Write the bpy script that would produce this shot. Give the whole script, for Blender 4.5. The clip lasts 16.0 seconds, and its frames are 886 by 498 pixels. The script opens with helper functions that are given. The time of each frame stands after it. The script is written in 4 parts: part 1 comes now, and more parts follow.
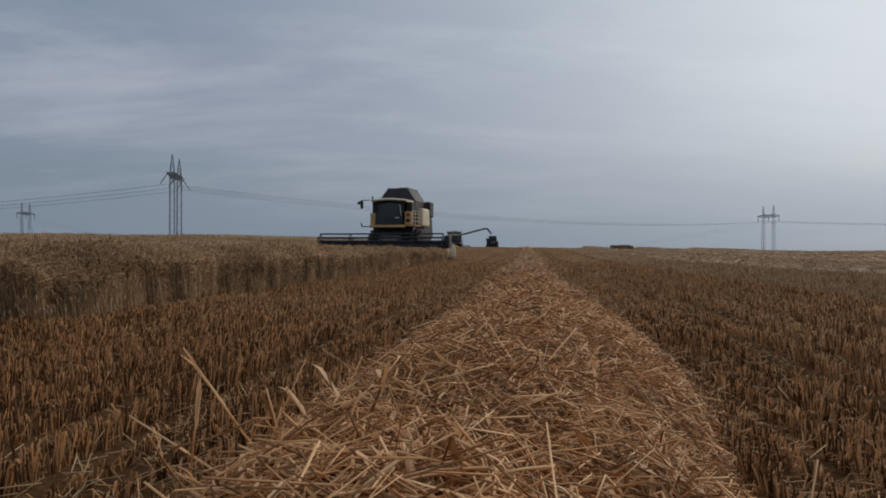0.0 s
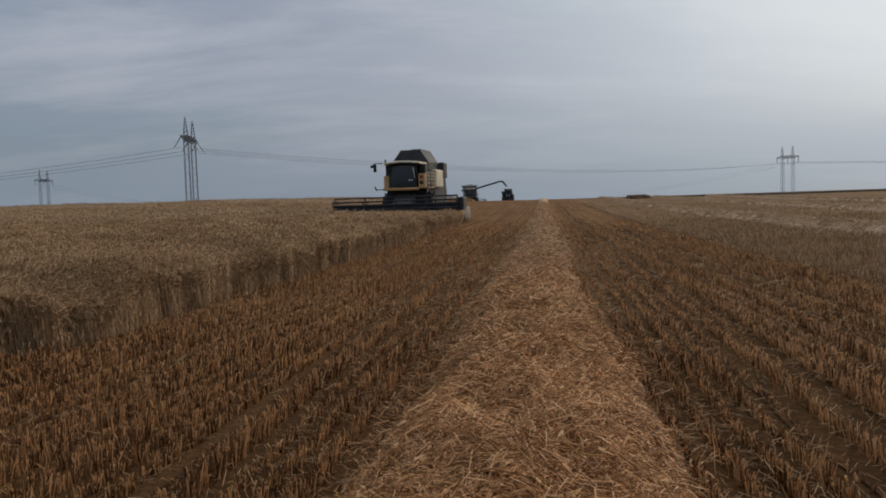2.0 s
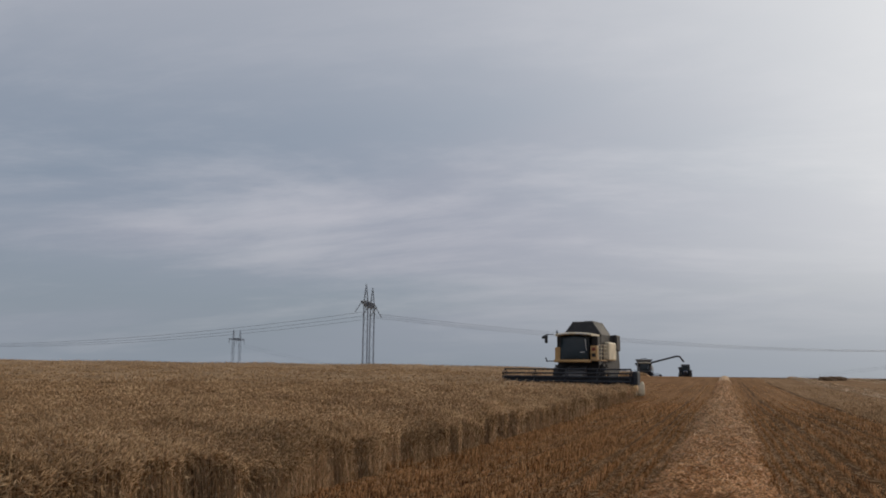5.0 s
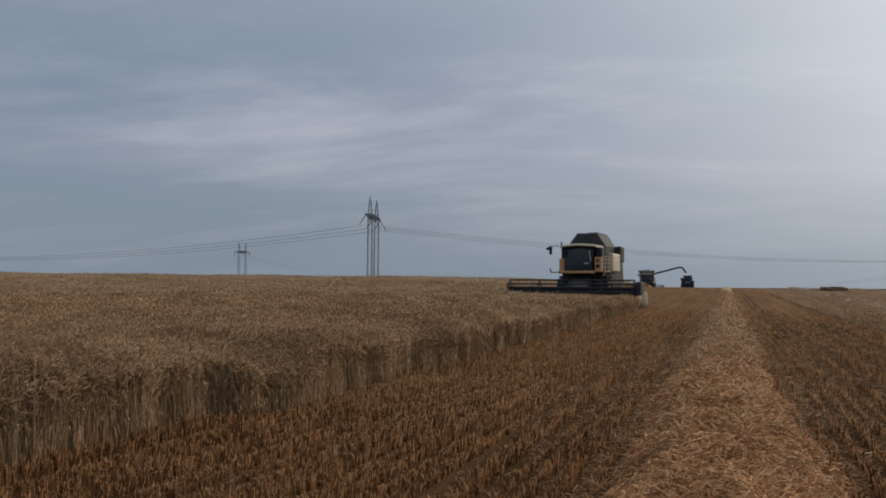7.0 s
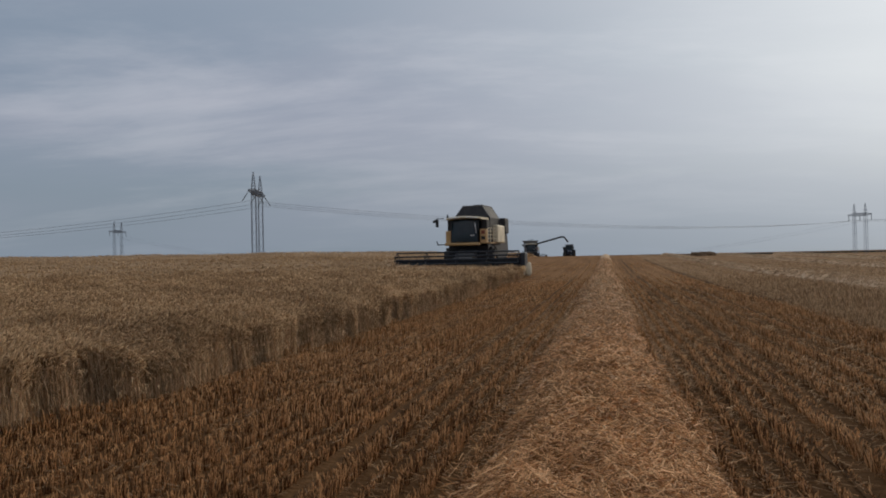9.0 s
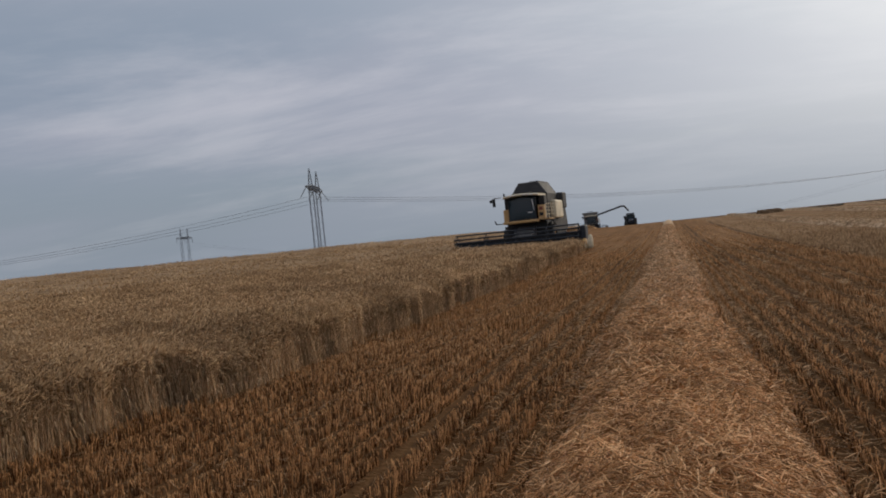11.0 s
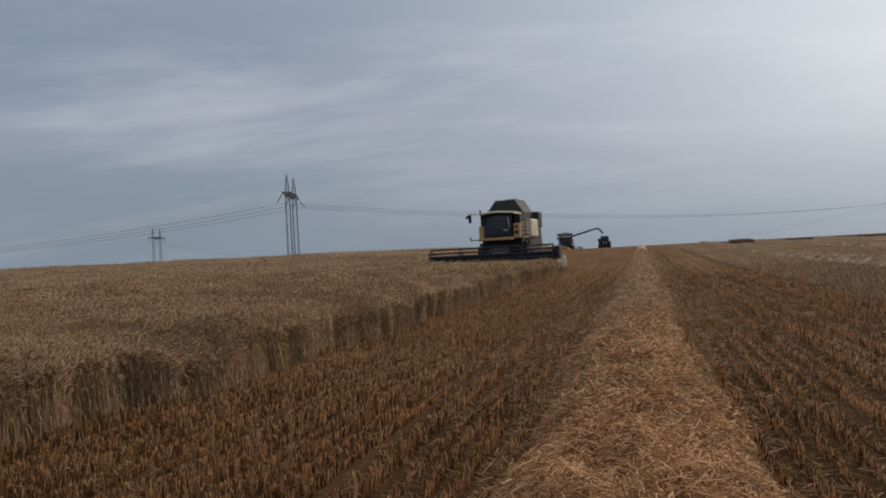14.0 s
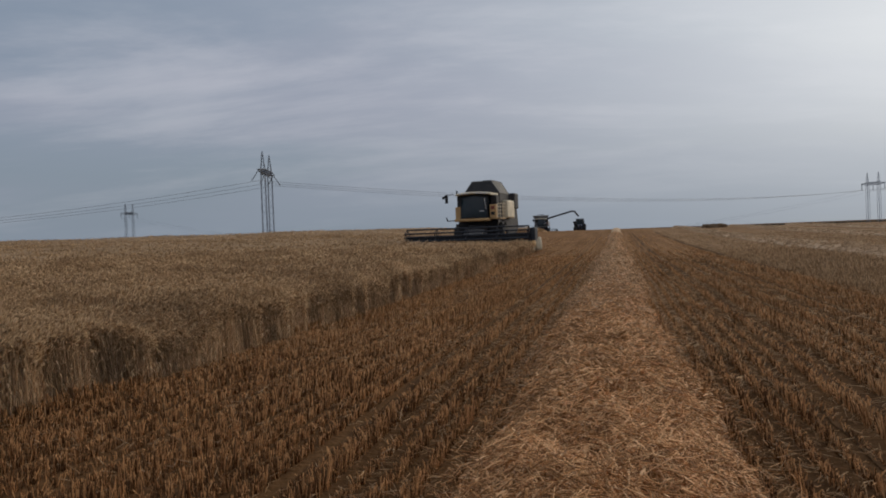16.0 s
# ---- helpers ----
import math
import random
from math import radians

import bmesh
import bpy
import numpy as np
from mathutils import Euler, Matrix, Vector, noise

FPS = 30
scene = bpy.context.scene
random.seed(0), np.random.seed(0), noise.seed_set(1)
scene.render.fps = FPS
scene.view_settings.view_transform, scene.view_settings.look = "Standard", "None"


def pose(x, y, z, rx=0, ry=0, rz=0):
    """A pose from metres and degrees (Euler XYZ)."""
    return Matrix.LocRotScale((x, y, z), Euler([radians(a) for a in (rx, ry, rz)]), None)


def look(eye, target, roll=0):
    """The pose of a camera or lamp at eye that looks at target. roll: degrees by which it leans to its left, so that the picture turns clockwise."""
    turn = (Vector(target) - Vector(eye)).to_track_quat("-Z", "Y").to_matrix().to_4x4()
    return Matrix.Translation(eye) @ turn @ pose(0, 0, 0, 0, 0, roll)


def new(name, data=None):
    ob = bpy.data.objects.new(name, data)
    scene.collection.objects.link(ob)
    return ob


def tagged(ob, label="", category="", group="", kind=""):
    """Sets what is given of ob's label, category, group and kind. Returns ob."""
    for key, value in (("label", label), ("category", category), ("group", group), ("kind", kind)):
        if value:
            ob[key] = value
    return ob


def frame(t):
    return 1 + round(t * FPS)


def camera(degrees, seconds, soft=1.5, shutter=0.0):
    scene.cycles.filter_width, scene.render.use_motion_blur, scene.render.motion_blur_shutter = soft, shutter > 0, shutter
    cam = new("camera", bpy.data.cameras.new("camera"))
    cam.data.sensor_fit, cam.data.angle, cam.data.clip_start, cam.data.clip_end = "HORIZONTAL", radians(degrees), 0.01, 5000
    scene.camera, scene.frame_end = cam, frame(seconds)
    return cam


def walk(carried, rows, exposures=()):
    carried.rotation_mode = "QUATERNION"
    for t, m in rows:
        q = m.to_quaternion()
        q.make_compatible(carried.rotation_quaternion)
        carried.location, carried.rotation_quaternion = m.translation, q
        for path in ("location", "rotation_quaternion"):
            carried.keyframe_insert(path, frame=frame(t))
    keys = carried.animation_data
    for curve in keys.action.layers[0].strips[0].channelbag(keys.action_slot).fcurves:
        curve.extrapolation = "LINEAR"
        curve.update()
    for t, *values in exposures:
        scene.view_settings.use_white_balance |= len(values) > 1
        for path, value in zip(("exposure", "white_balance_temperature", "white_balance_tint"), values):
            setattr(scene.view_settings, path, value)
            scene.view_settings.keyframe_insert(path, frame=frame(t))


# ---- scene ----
cam = camera(57.4, 16.0, soft=1.85)
PATH = [
    (0, (-0.175, 0.245, 0.751), (-0.1424, 2.2451, 0.7538), 0.10),
    (0.5, (-0.170, 0.251, 0.742), (-0.1352, 2.2503, 0.7345), -0.23),
    (1, (-0.105, 0.305, 0.860), (-0.0755, 2.3043, 0.8742), -0.96),
    (1.5, (-0.048, 0.304, 1.214), (-0.0350, 2.3038, 1.2098), -3.08),
    (2, (-0.039, 0.166, 1.421), (-0.0503, 2.1631, 1.3054), -1.85),
    (2.5, (-0.017, 0.105, 1.447), (-0.0238, 2.1022, 1.3382), -0.47),
    (3, (-0.029, 0.071, 1.449), (-0.0220, 2.0676, 1.3405), -0.48),
    (3.5, (-0.054, 0.059, 1.443), (-0.0500, 2.0556, 1.3332), -0.42),
    (4, (-0.073, 0.074, 1.433), (-0.0718, 2.0709, 1.3226), -0.02),
    (4.5, (-0.091, 0.048, 1.466), (-0.2623, 2.0357, 1.6125), 0.50),
    (4.6, (-0.083, 0.058, 1.474), (-0.3300, 2.0270, 1.7220), 0.5),
    (5, (-0.066, 0.118, 1.485), (-0.4834, 2.0504, 1.7895), 0.55),
    (5.2, (-0.086, 0.119, 1.482), (-0.5657, 2.0374, 1.7825), 0.48),
    (7.3, (-0.148, 0.107, 1.456), (-0.5441, 2.0671, 1.5030), 0.63),
    (7.5, (-0.141, 0.103, 1.462), (-0.4245, 2.0823, 1.4893), 1.02),
    (8, (-0.137, 0.049, 1.478), (-0.3013, 2.0422, 1.5029), 1.04),
    (8.2, (-0.132, 0.044, 1.479), (-0.2917, 2.0375, 1.5119), 0.71),
    (10.3, (-0.078, 0.084, 1.485), (-0.3116, 2.0707, 1.4697), -5.27),
    (10.5, (-0.079, 0.076, 1.482), (-0.3359, 2.0592, 1.4646), -5.93),
    (11, (-0.077, 0.074, 1.480), (-0.3828, 2.0506, 1.4670), -5.94),
    (11.5, (-0.071, 0.080, 1.480), (-0.3895, 2.0546, 1.4683), -5.79),
    (12, (-0.074, 0.070, 1.481), (-0.3889, 2.0450, 1.4799), -5.01),
    (12.5, (-0.076, 0.079, 1.479), (-0.3861, 2.0545, 1.4967), -4.27),
    (13, (-0.077, 0.075, 1.472), (-0.3720, 2.0530, 1.4926), -3.52),
    (13.5, (-0.073, 0.071, 1.473), (-0.3308, 2.0538, 1.4913), -3.00),
    (14, (-0.066, 0.078, 1.474), (-0.3067, 2.0639, 1.4903), -3.04),
    (14.5, (-0.063, 0.069, 1.474), (-0.2904, 2.0560, 1.4888), -3.03),
    (15, (-0.072, 0.068, 1.466), (-0.2906, 2.0557, 1.4759), -2.96),
    (15.5, (-0.072, 0.063, 1.467), (-0.2819, 2.0522, 1.4586), -2.57),
    (16, (-0.078, 0.079, 1.461), (-0.2614, 2.0703, 1.4261), -2.16),
]
LIGHT = [
    (0, -0.16, 6150, 7), (1.0, -0.14, 6150, 7), (1.5, -0.07, 6250, 7), (2.5, -0.05, 6350, 8), (4.0, -0.04, 6350, 8), (4.2, -0.06, 6350, 8), (4.5, -0.36, 6200, 8), (5.0, 0.08, 6650, 10), (7.5, -0.06, 6250, 8), (8.2, -0.02, 6300, 8), (10.5, 0.06, 6500, 9), (11.0, 0.12, 6550, 10), (12.0, 0.06, 6450, 9), (12.5, 0.02, 6350, 8), (14.5, 0.0, 6300, 8), (16, -0.01, 6400, 9),
]
walk(cam, [(t, look(eye, target, roll)) for t, eye, target, roll in PATH], LIGHT)

# ---- light: overcast evening sky, sun veiled behind cloud ahead and to one side ----
SUN_AZ, SUN_EL = 42.0, 24.0
SUN_DIR = Vector((math.sin(radians(SUN_AZ)) * math.cos(radians(SUN_EL)), math.cos(radians(SUN_AZ)) * math.cos(radians(SUN_EL)), math.sin(radians(SUN_EL))))


def link(tree, a, b):
    tree.links.new(a, b)


def sky_world():
    w = bpy.data.worlds.new("overcast_sky")
    scene.world = w
    w.use_nodes = True
    t = w.node_tree
    t.nodes.clear()
    N = t.nodes.new
    out, bg = N("ShaderNodeOutputWorld"), N("ShaderNodeBackground")
    geo = N("ShaderNodeTexCoord")
    sep = N("ShaderNodeSeparateXYZ")
    link(t, geo.outputs["Generated"], sep.inputs[0])

    def m(op, a, b=None, c=None):
        n = N("ShaderNodeMath")
        n.operation = op
        for i, v in enumerate((a, b, c)):
            if v is None:
                continue
            if isinstance(v, (int, float)):
                n.inputs[i].default_value = v
            else:
                link(t, v, n.inputs[i])
        return n.outputs[0]

    def mix(f, a, b):
        n = N("ShaderNodeMix")
        n.data_type = "RGBA"
        for i, v in ((0, f), (6, a), (7, b)):
            if isinstance(v, (int, float)):
                n.inputs[i].default_value = v
            elif isinstance(v, tuple):
                n.inputs[i].default_value = (*v, 1)
            else:
                link(t, v, n.inputs[i])
        return n.outputs[2]

    up = m("MAXIMUM", sep.outputs[2], 0.0)
    # clouds lie on a sheet overhead, so they flatten towards the horizon
    h = m("ADD", up, 0.16)
    comb = N("ShaderNodeCombineXYZ")
    link(t, m("DIVIDE", sep.outputs[0], h), comb.inputs[0])
    link(t, m("DIVIDE", sep.outputs[1], h), comb.inputs[1])

    def cloud(scale, detail, rough, lo, hi, stretch):
        mp = N("ShaderNodeMapping")
        mp.inputs["Scale"].default_value = stretch
        mp.inputs["Location"].default_value = (3.1, 1.7, 0.4)
        link(t, comb.outputs[0], mp.inputs[0])
        n = N("ShaderNodeTexNoise")
        n.inputs["Scale"].default_value = scale
        n.inputs["Detail"].default_value = detail
        n.inputs["Roughness"].default_value = rough
        n.inputs["Distortion"].default_value = 0.25
        link(t, mp.outputs[0], n.inputs["Vector"])
        r = N("ShaderNodeMapRange")
        r.interpolation_type = "SMOOTHSTEP"
        r.inputs["From Min"].default_value, r.inputs["From Max"].default_value = lo, hi
        link(t, n.outputs[0], r.inputs["Value"])
        return r.outputs[0]

    big = cloud(0.42, 5.0, 0.5, 0.38, 0.62, (0.62, 1.25, 1))
    fine = cloud(0.95, 8.0, 0.62, 0.42, 0.72, (0.7, 1.35, 1))
    # nearness to the veiled sun
    dot = N("ShaderNodeVectorMath")
    dot.operation = "DOT_PRODUCT"
    link(t, geo.outputs["Generated"], dot.inputs[0])
    dot.inputs[1].default_value = SUN_DIR
    near = m("MAXIMUM", dot.outputs["Value"], 0.0)
    glow = m("MULTIPLY", m("POWER", near, 6.0), m("MINIMUM", m("MULTIPLY_ADD", up, 4.0, 0.45), 1.0))
    sky = N("ShaderNodeTexSky")
    sky.sky_type = "NISHITA"
    sky.sun_disc = False
    sky.sun_elevation, sky.sun_rotation = radians(SUN_EL), radians(SUN_AZ)
    sky.air_density, sky.dust_density = 1.0, 2.0
    dim = N("ShaderNodeVectorMath")
    dim.operation = "SCALE"
    dim.inputs["Scale"].default_value = 0.06
    link(t, sky.outputs[0], dim.inputs[0])
    base = mix(0.72, dim.outputs[0], SKY_GAP)
    c = mix(m("MULTIPLY", big, 0.75), base, SKY_CLOUD)
    c = mix(m("MULTIPLY", fine, 0.33), c, SKY_PALE)
    hz = N("ShaderNodeMapRange")
    hz.interpolation_type = "SMOOTHSTEP"
    hz.inputs["From Min"].default_value, hz.inputs["From Max"].default_value = 0.0, 0.20
    hz.inputs["To Min"].default_value, hz.inputs["To Max"].default_value = 0.78, 0.0
    link(t, up, hz.inputs["Value"])
    hi = N("ShaderNodeMapRange")
    hi.interpolation_type = "SMOOTHSTEP"
    hi.inputs["From Min"].default_value, hi.inputs["From Max"].default_value = 0.20, 0.50
    hi.inputs["To Min"].default_value, hi.inputs["To Max"].default_value = 0.0, 0.6
    link(t, up, hi.inputs["Value"])
    c = mix(hi.outputs[0], c, SKY_HIGH)
    c = mix(hz.outputs[0], c, SKY_LOW)
    c = mix(m("MULTIPLY", glow, 0.85), c, SKY_GLOW)
    link(t, c, bg.inputs[0])
    bg.inputs[1].default_value = SKY_STRENGTH
    link(t, bg.outputs[0], out.inputs[0])


SKY_GAP = (0.258, 0.311, 0.398)
SKY_CLOUD = (0.328, 0.343, 0.420)
SKY_PALE = (0.70, 0.68, 0.72)
SKY_GLOW = (0.92, 0.94, 0.95)
SKY_LOW = (0.226, 0.267, 0.318)
SKY_HIGH = (0.47, 0.485, 0.54)
SKY_STRENGTH = 1.0
sky_world()
sun = new("sun", bpy.data.lights.new("sun", "SUN"))
sun.data.energy, sun.data.angle, sun.data.color = 1.22, radians(25), (1.0, 0.85, 0.66)
sun.matrix_world = look(SUN_DIR * 100, (0, 0, 0))


# ---- materials ----
def material(name, base, vary=0.2, rough=0.8, metal=0.0, scale=8.0, bump=0.0, tint=None, island=0.0, coat=0.0, spec=0.5, through_light=0.0):
    """Principled surface: noise at two scales moves the colour between base*(1-vary), base and tint; island varies it piece by piece."""
    mt = bpy.data.materials.new(name)
    mt.use_nodes = True
    t = mt.node_tree
    b = t.nodes["Principled BSDF"]
    N = t.nodes.new
    tint = tint or tuple(min(1, c * (1 + vary)) for c in base)
    dark = tuple(c * (1 - vary) for c in base)
    co = N("ShaderNodeTexCoord")
    n1, n2 = N("ShaderNodeTexNoise"), N("ShaderNodeTexNoise")
    n1.inputs["Scale"].default_value, n1.inputs["Detail"].default_value = scale, 4
    n2.inputs["Scale"].default_value, n2.inputs["Detail"].default_value = scale * 9, 3
    for n in (n1, n2):
        link(t, co.outputs["Object"], n.inputs["Vector"])
    ramp = N("ShaderNodeValToRGB")
    e = ramp.color_ramp.elements
    e[0].position, e[0].color = 0.30, (*dark, 1)
    e[1].position, e[1].color = 0.72, (*tint, 1)
    mid = e.new(0.5)
    mid.color = (*base, 1)
    add = N("ShaderNodeMath")
    add.operation = "MULTIPLY_ADD"
    add.inputs[1].default_value = 0.35
    link(t, n2.outputs[0], add.inputs[0])
    half = N("ShaderNodeMath")
    half.operation = "MULTIPLY"
    half.inputs[1].default_value = 0.65
    link(t, n1.outputs[0], half.inputs[0])
    link(t, half.outputs[0], add.inputs[2])
    value = add.outputs[0]
    if island:
        g = N("ShaderNodeNewGeometry")
        isl = N("ShaderNodeMath")
        isl.operation = "MULTIPLY_ADD"
        isl.inputs[1].default_value = island
        link(t, g.outputs["Random Per Island"], isl.inputs[0])
        sub = N("ShaderNodeMath")
        sub.operation = "SUBTRACT"
        sub.inputs[1].default_value = island * 0.5
        link(t, value, sub.inputs[0])
        link(t, sub.outputs[0], isl.inputs[2])
        value = isl.outputs[0]
    link(t, value, ramp.inputs[0])
    link(t, ramp.outputs[0], b.inputs["Base Color"])
    b.inputs["Roughness"].default_value, b.inputs["Metallic"].default_value = rough, metal
    b.inputs["Coat Weight"].default_value = coat
    b.inputs["Specular IOR Level"].default_value = spec
    if through_light:
        # dry stalks and leaves let some light through
        tl, mx = N("ShaderNodeBsdfTranslucent"), N("ShaderNodeMixShader")
        link(t, ramp.outputs[0], tl.inputs["Color"])
        mx.inputs[0].default_value = through_light
        link(t, b.outputs[0], mx.inputs[1])
        link(t, tl.outputs[0], mx.inputs[2])
        link(t, mx.outputs[0], t.nodes["Material Output"].inputs["Surface"])
    if bump:
        bp = N("ShaderNodeBump")
        bp.inputs["Strength"].default_value = bump
        bp.inputs["Distance"].default_value = 0.02
        link(t, n2.outputs[0], bp.inputs["Height"])
        link(t, bp.outputs[0], b.inputs["Normal"])
    return mt


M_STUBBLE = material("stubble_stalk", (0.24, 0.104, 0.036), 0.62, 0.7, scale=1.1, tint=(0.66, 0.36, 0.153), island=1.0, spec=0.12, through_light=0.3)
# paler whole stalks: haze of distance put into the colour
M_STUBBLE_MID = material("tan_hazed_stubble", (0.55, 0.305, 0.136), 0.5, 0.7, scale=0.8, tint=(0.76, 0.48, 0.24), island=0.9, spec=0.12, through_light=0.3)
M_STUBBLE_PALE = material("older_stubble_stalk", (0.57, 0.385, 0.215), 0.45, 0.7, scale=0.4, tint=(0.72, 0.53, 0.33), island=0.7, spec=0.12, through_light=0.3)
M_LITTER = material("chaff", (0.48, 0.29, 0.14), 0.5, 0.8, scale=0.9, tint=(0.68, 0.49, 0.29), island=0.6, spec=0.2, through_light=0.2)
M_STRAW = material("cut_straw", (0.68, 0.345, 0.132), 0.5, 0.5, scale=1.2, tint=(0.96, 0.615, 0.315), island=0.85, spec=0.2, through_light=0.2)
M_STRAW_PALE = material("pale_straw", (0.70, 0.435, 0.225), 0.5, 0.5, scale=1.2, tint=(0.90, 0.64, 0.39), island=0.8, spec=0.2, through_light=0.2)
M_STRAW_OLD = material("old_straw", (0.58, 0.41, 0.255), 0.4, 0.7, scale=0.8, tint=(0.72, 0.55, 0.37), island=0.5, spec=0.03)
M_STRAW_BED = material("straw_bed", (0.53, 0.37, 0.23), 0.5, 0.9, scale=7.0, bump=1.0, spec=0.03)
M_WHEAT_STALK = material("wheat_stalk", (0.66, 0.455, 0.265), 0.45, 0.6, scale=0.7, tint=(0.80, 0.60, 0.385), island=0.8, spec=0.15, through_light=0.42)
M_WHEAT_EAR = material("wheat_ear", (0.55, 0.365, 0.20), 0.55, 0.7, scale=0.5, tint=(0.82, 0.61, 0.375), island=0.34, spec=0.12, through_light=0.3)
M_WHEAT_BED = material("wheat_bed", (0.55, 0.36, 0.20), 0.5, 0.95, scale=2.5, bump=1.0, spec=0.03)
# far wheat colour, darkened to paint the shade in gaps between ears
M_WHEAT_FAR_GAPS = material("wheat_far_gap_shade", (0.29, 0.19, 0.105), 0.4, 0.9, scale=0.22, bump=1.0, tint=(0.46, 0.335, 0.215), spec=0.03)
M_YELLOW = material("yellow_paint", (0.50, 0.305, 0.120), 0.25, 0.5, scale=1.5, tint=(0.56, 0.40, 0.22))
M_CREAM = material("dusty_cream_paint", (0.62, 0.54, 0.38), 0.25, 0.5, scale=1.5)
M_BLACK = material("black_paint", (0.014, 0.015, 0.017), 0.4, 0.55, scale=2.0, tint=(0.04, 0.037, 0.033), spec=0.3)
M_REEL = material("dark_blue_steel", (0.022, 0.028, 0.038), 0.4, 0.55, 0.1, scale=2.0, tint=(0.055, 0.052, 0.05), spec=0.3)
M_STEEL = material("worn_steel", (0.26, 0.25, 0.24), 0.3, 0.45, 0.7, scale=4.0)
M_RUBBER = material("tyre_rubber", (0.022, 0.021, 0.02), 0.3, 0.85, scale=5.0, tint=(0.07, 0.055, 0.04), bump=0.3)
M_TANK = material("dark_tank_sheet", (0.030, 0.030, 0.032), 0.3, 0.65, scale=1.2, tint=(0.065, 0.06, 0.055), spec=0.3)
M_GREY = material("grey_panel", (0.13, 0.13, 0.13), 0.3, 0.55, scale=1.2, tint=(0.2, 0.19, 0.18))
M_PALE = material("pale_panel", (0.46, 0.46, 0.46), 0.2, 0.5, scale=1.0)
M_BLUE = material("blue_tractor_paint", (0.025, 0.045, 0.10), 0.3, 0.4, scale=1.5)
M_RED = material("red_lamp", (0.20, 0.045, 0.02), 0.2, 0.3, scale=5)
M_LAMP = material("clear_lamp", (0.6, 0.6, 0.6), 0.1, 0.15, scale=5)
M_GALV = material("galvanised_lattice", (0.12, 0.14, 0.175), 0.2, 0.6, 0.3, scale=0.3)
# lightened and blued: haze over the distance is put into the cable colour
M_WIRE_HAZED = material("wire_hazed", (0.24, 0.27, 0.31), 0.1, 0.6, 0.2, scale=0.1)
M_INSUL = material("insulator_glass", (0.10, 0.12, 0.13), 0.2, 0.3, scale=3)
M_TREES = material("far_hedge", (0.045, 0.052, 0.045), 0.4, 0.95, scale=0.05, spec=0.03)


def glass_material():
    mt = bpy.data.materials.new("tinted_cab_glass")
    mt.use_nodes = True
    b = mt.node_tree.nodes["Principled BSDF"]
    b.inputs["Base Color"].default_value = (0.008, 0.016, 0.020, 1)
    b.inputs["Roughness"].default_value = 0.06
    b.inputs["IOR"].default_value = 1.45
    return mt


M_GLASS = glass_material()

# ---- lie of the land: swath direction, heights ----
DX, DY = 0.1202, 0.9928          # along the swaths
TURN = -math.degrees(math.atan2(DX, DY))


def uv(u, s):
    """Across and along the field to x, y."""
    return u * DY + s * DX, -u * DX + s * DY


def smooth(a, b, v):
    k = np.clip((v - a) / (b - a), 0, 1)
    return k * k * (3 - 2 * k)


def rise(x, y):
    """Height of the bare ground: flat at first, a low crest 115 to 160 m off, falling away behind it."""
    x, y = np.asarray(x, float), np.asarray(y, float)
    r = np.hypot(x, y)
    az = np.degrees(np.arctan2(x, np.maximum(y, 1e-6)))
    crest = 0.68 + 0.12 * smooth(24, 16, az) + 0.22 * smooth(21, 13, az) + 0.24 * smooth(13, 6, az) + 0.62 * smooth(3.0, -7.0, az) + 0.04 * np.sin(az * 0.7)
    far = 160 - 42 * smooth(0, -14, az)
    front = smooth(-0.2, 0.3, y / np.maximum(r, 1e-6))
    k = r / far
    z = crest * smooth(0.24, 1.0, k) * front
    z = z - 2.1 * smooth(0.95, 1.39, k) * front - 1.6 * smooth(222, 700, r)
    return z + 0.02 * np.sin(x * 0.31 + 1) * np.sin(y * 0.23) * smooth(4, 20, r)


def ground_at(x, y):
    return float(rise(x, y))


# ---- mesh helpers ----
def mesh_from(name, verts, quads=None, tris=None, mat=None, shade=False):
    me = bpy.data.meshes.new(name)
    verts = np.asarray(verts, np.float32)
    loops, starts, totals, at = [], [], [], 0
    for f, k in ((quads, 4), (tris, 3)):
        if f is not None and len(f):
            f = np.asarray(f, np.int32)
            loops.append(f.ravel())
            starts.append(at + k * np.arange(len(f)))
            totals.append(np.full(len(f), k))
            at += f.size
    loops, starts, totals = np.concatenate(loops), np.concatenate(starts), np.concatenate(totals)
    me.vertices.add(len(verts))
    me.vertices.foreach_set("co", verts.ravel())
    me.loops.add(len(loops))
    me.loops.foreach_set("vertex_index", loops.astype(np.int32))
    me.polygons.add(len(starts))
    me.polygons.foreach_set("loop_start", starts.astype(np.int32))
    me.polygons.foreach_set("loop_total", totals.astype(np.int32))
    if shade:
        me.polygons.foreach_set("use_smooth", np.ones(len(starts), bool))
    me.update(calc_edges=True)
    if mat:
        me.materials.append(mat)
    return me


def stuff(name, verts, quads, tris, mat, parent=None, label="", category="", group=""):
    ob = new(name, mesh_from(name, verts, quads, tris, mat))
    if parent:
        ob.parent = parent
    return tagged(ob, label, category, group, "stuff")


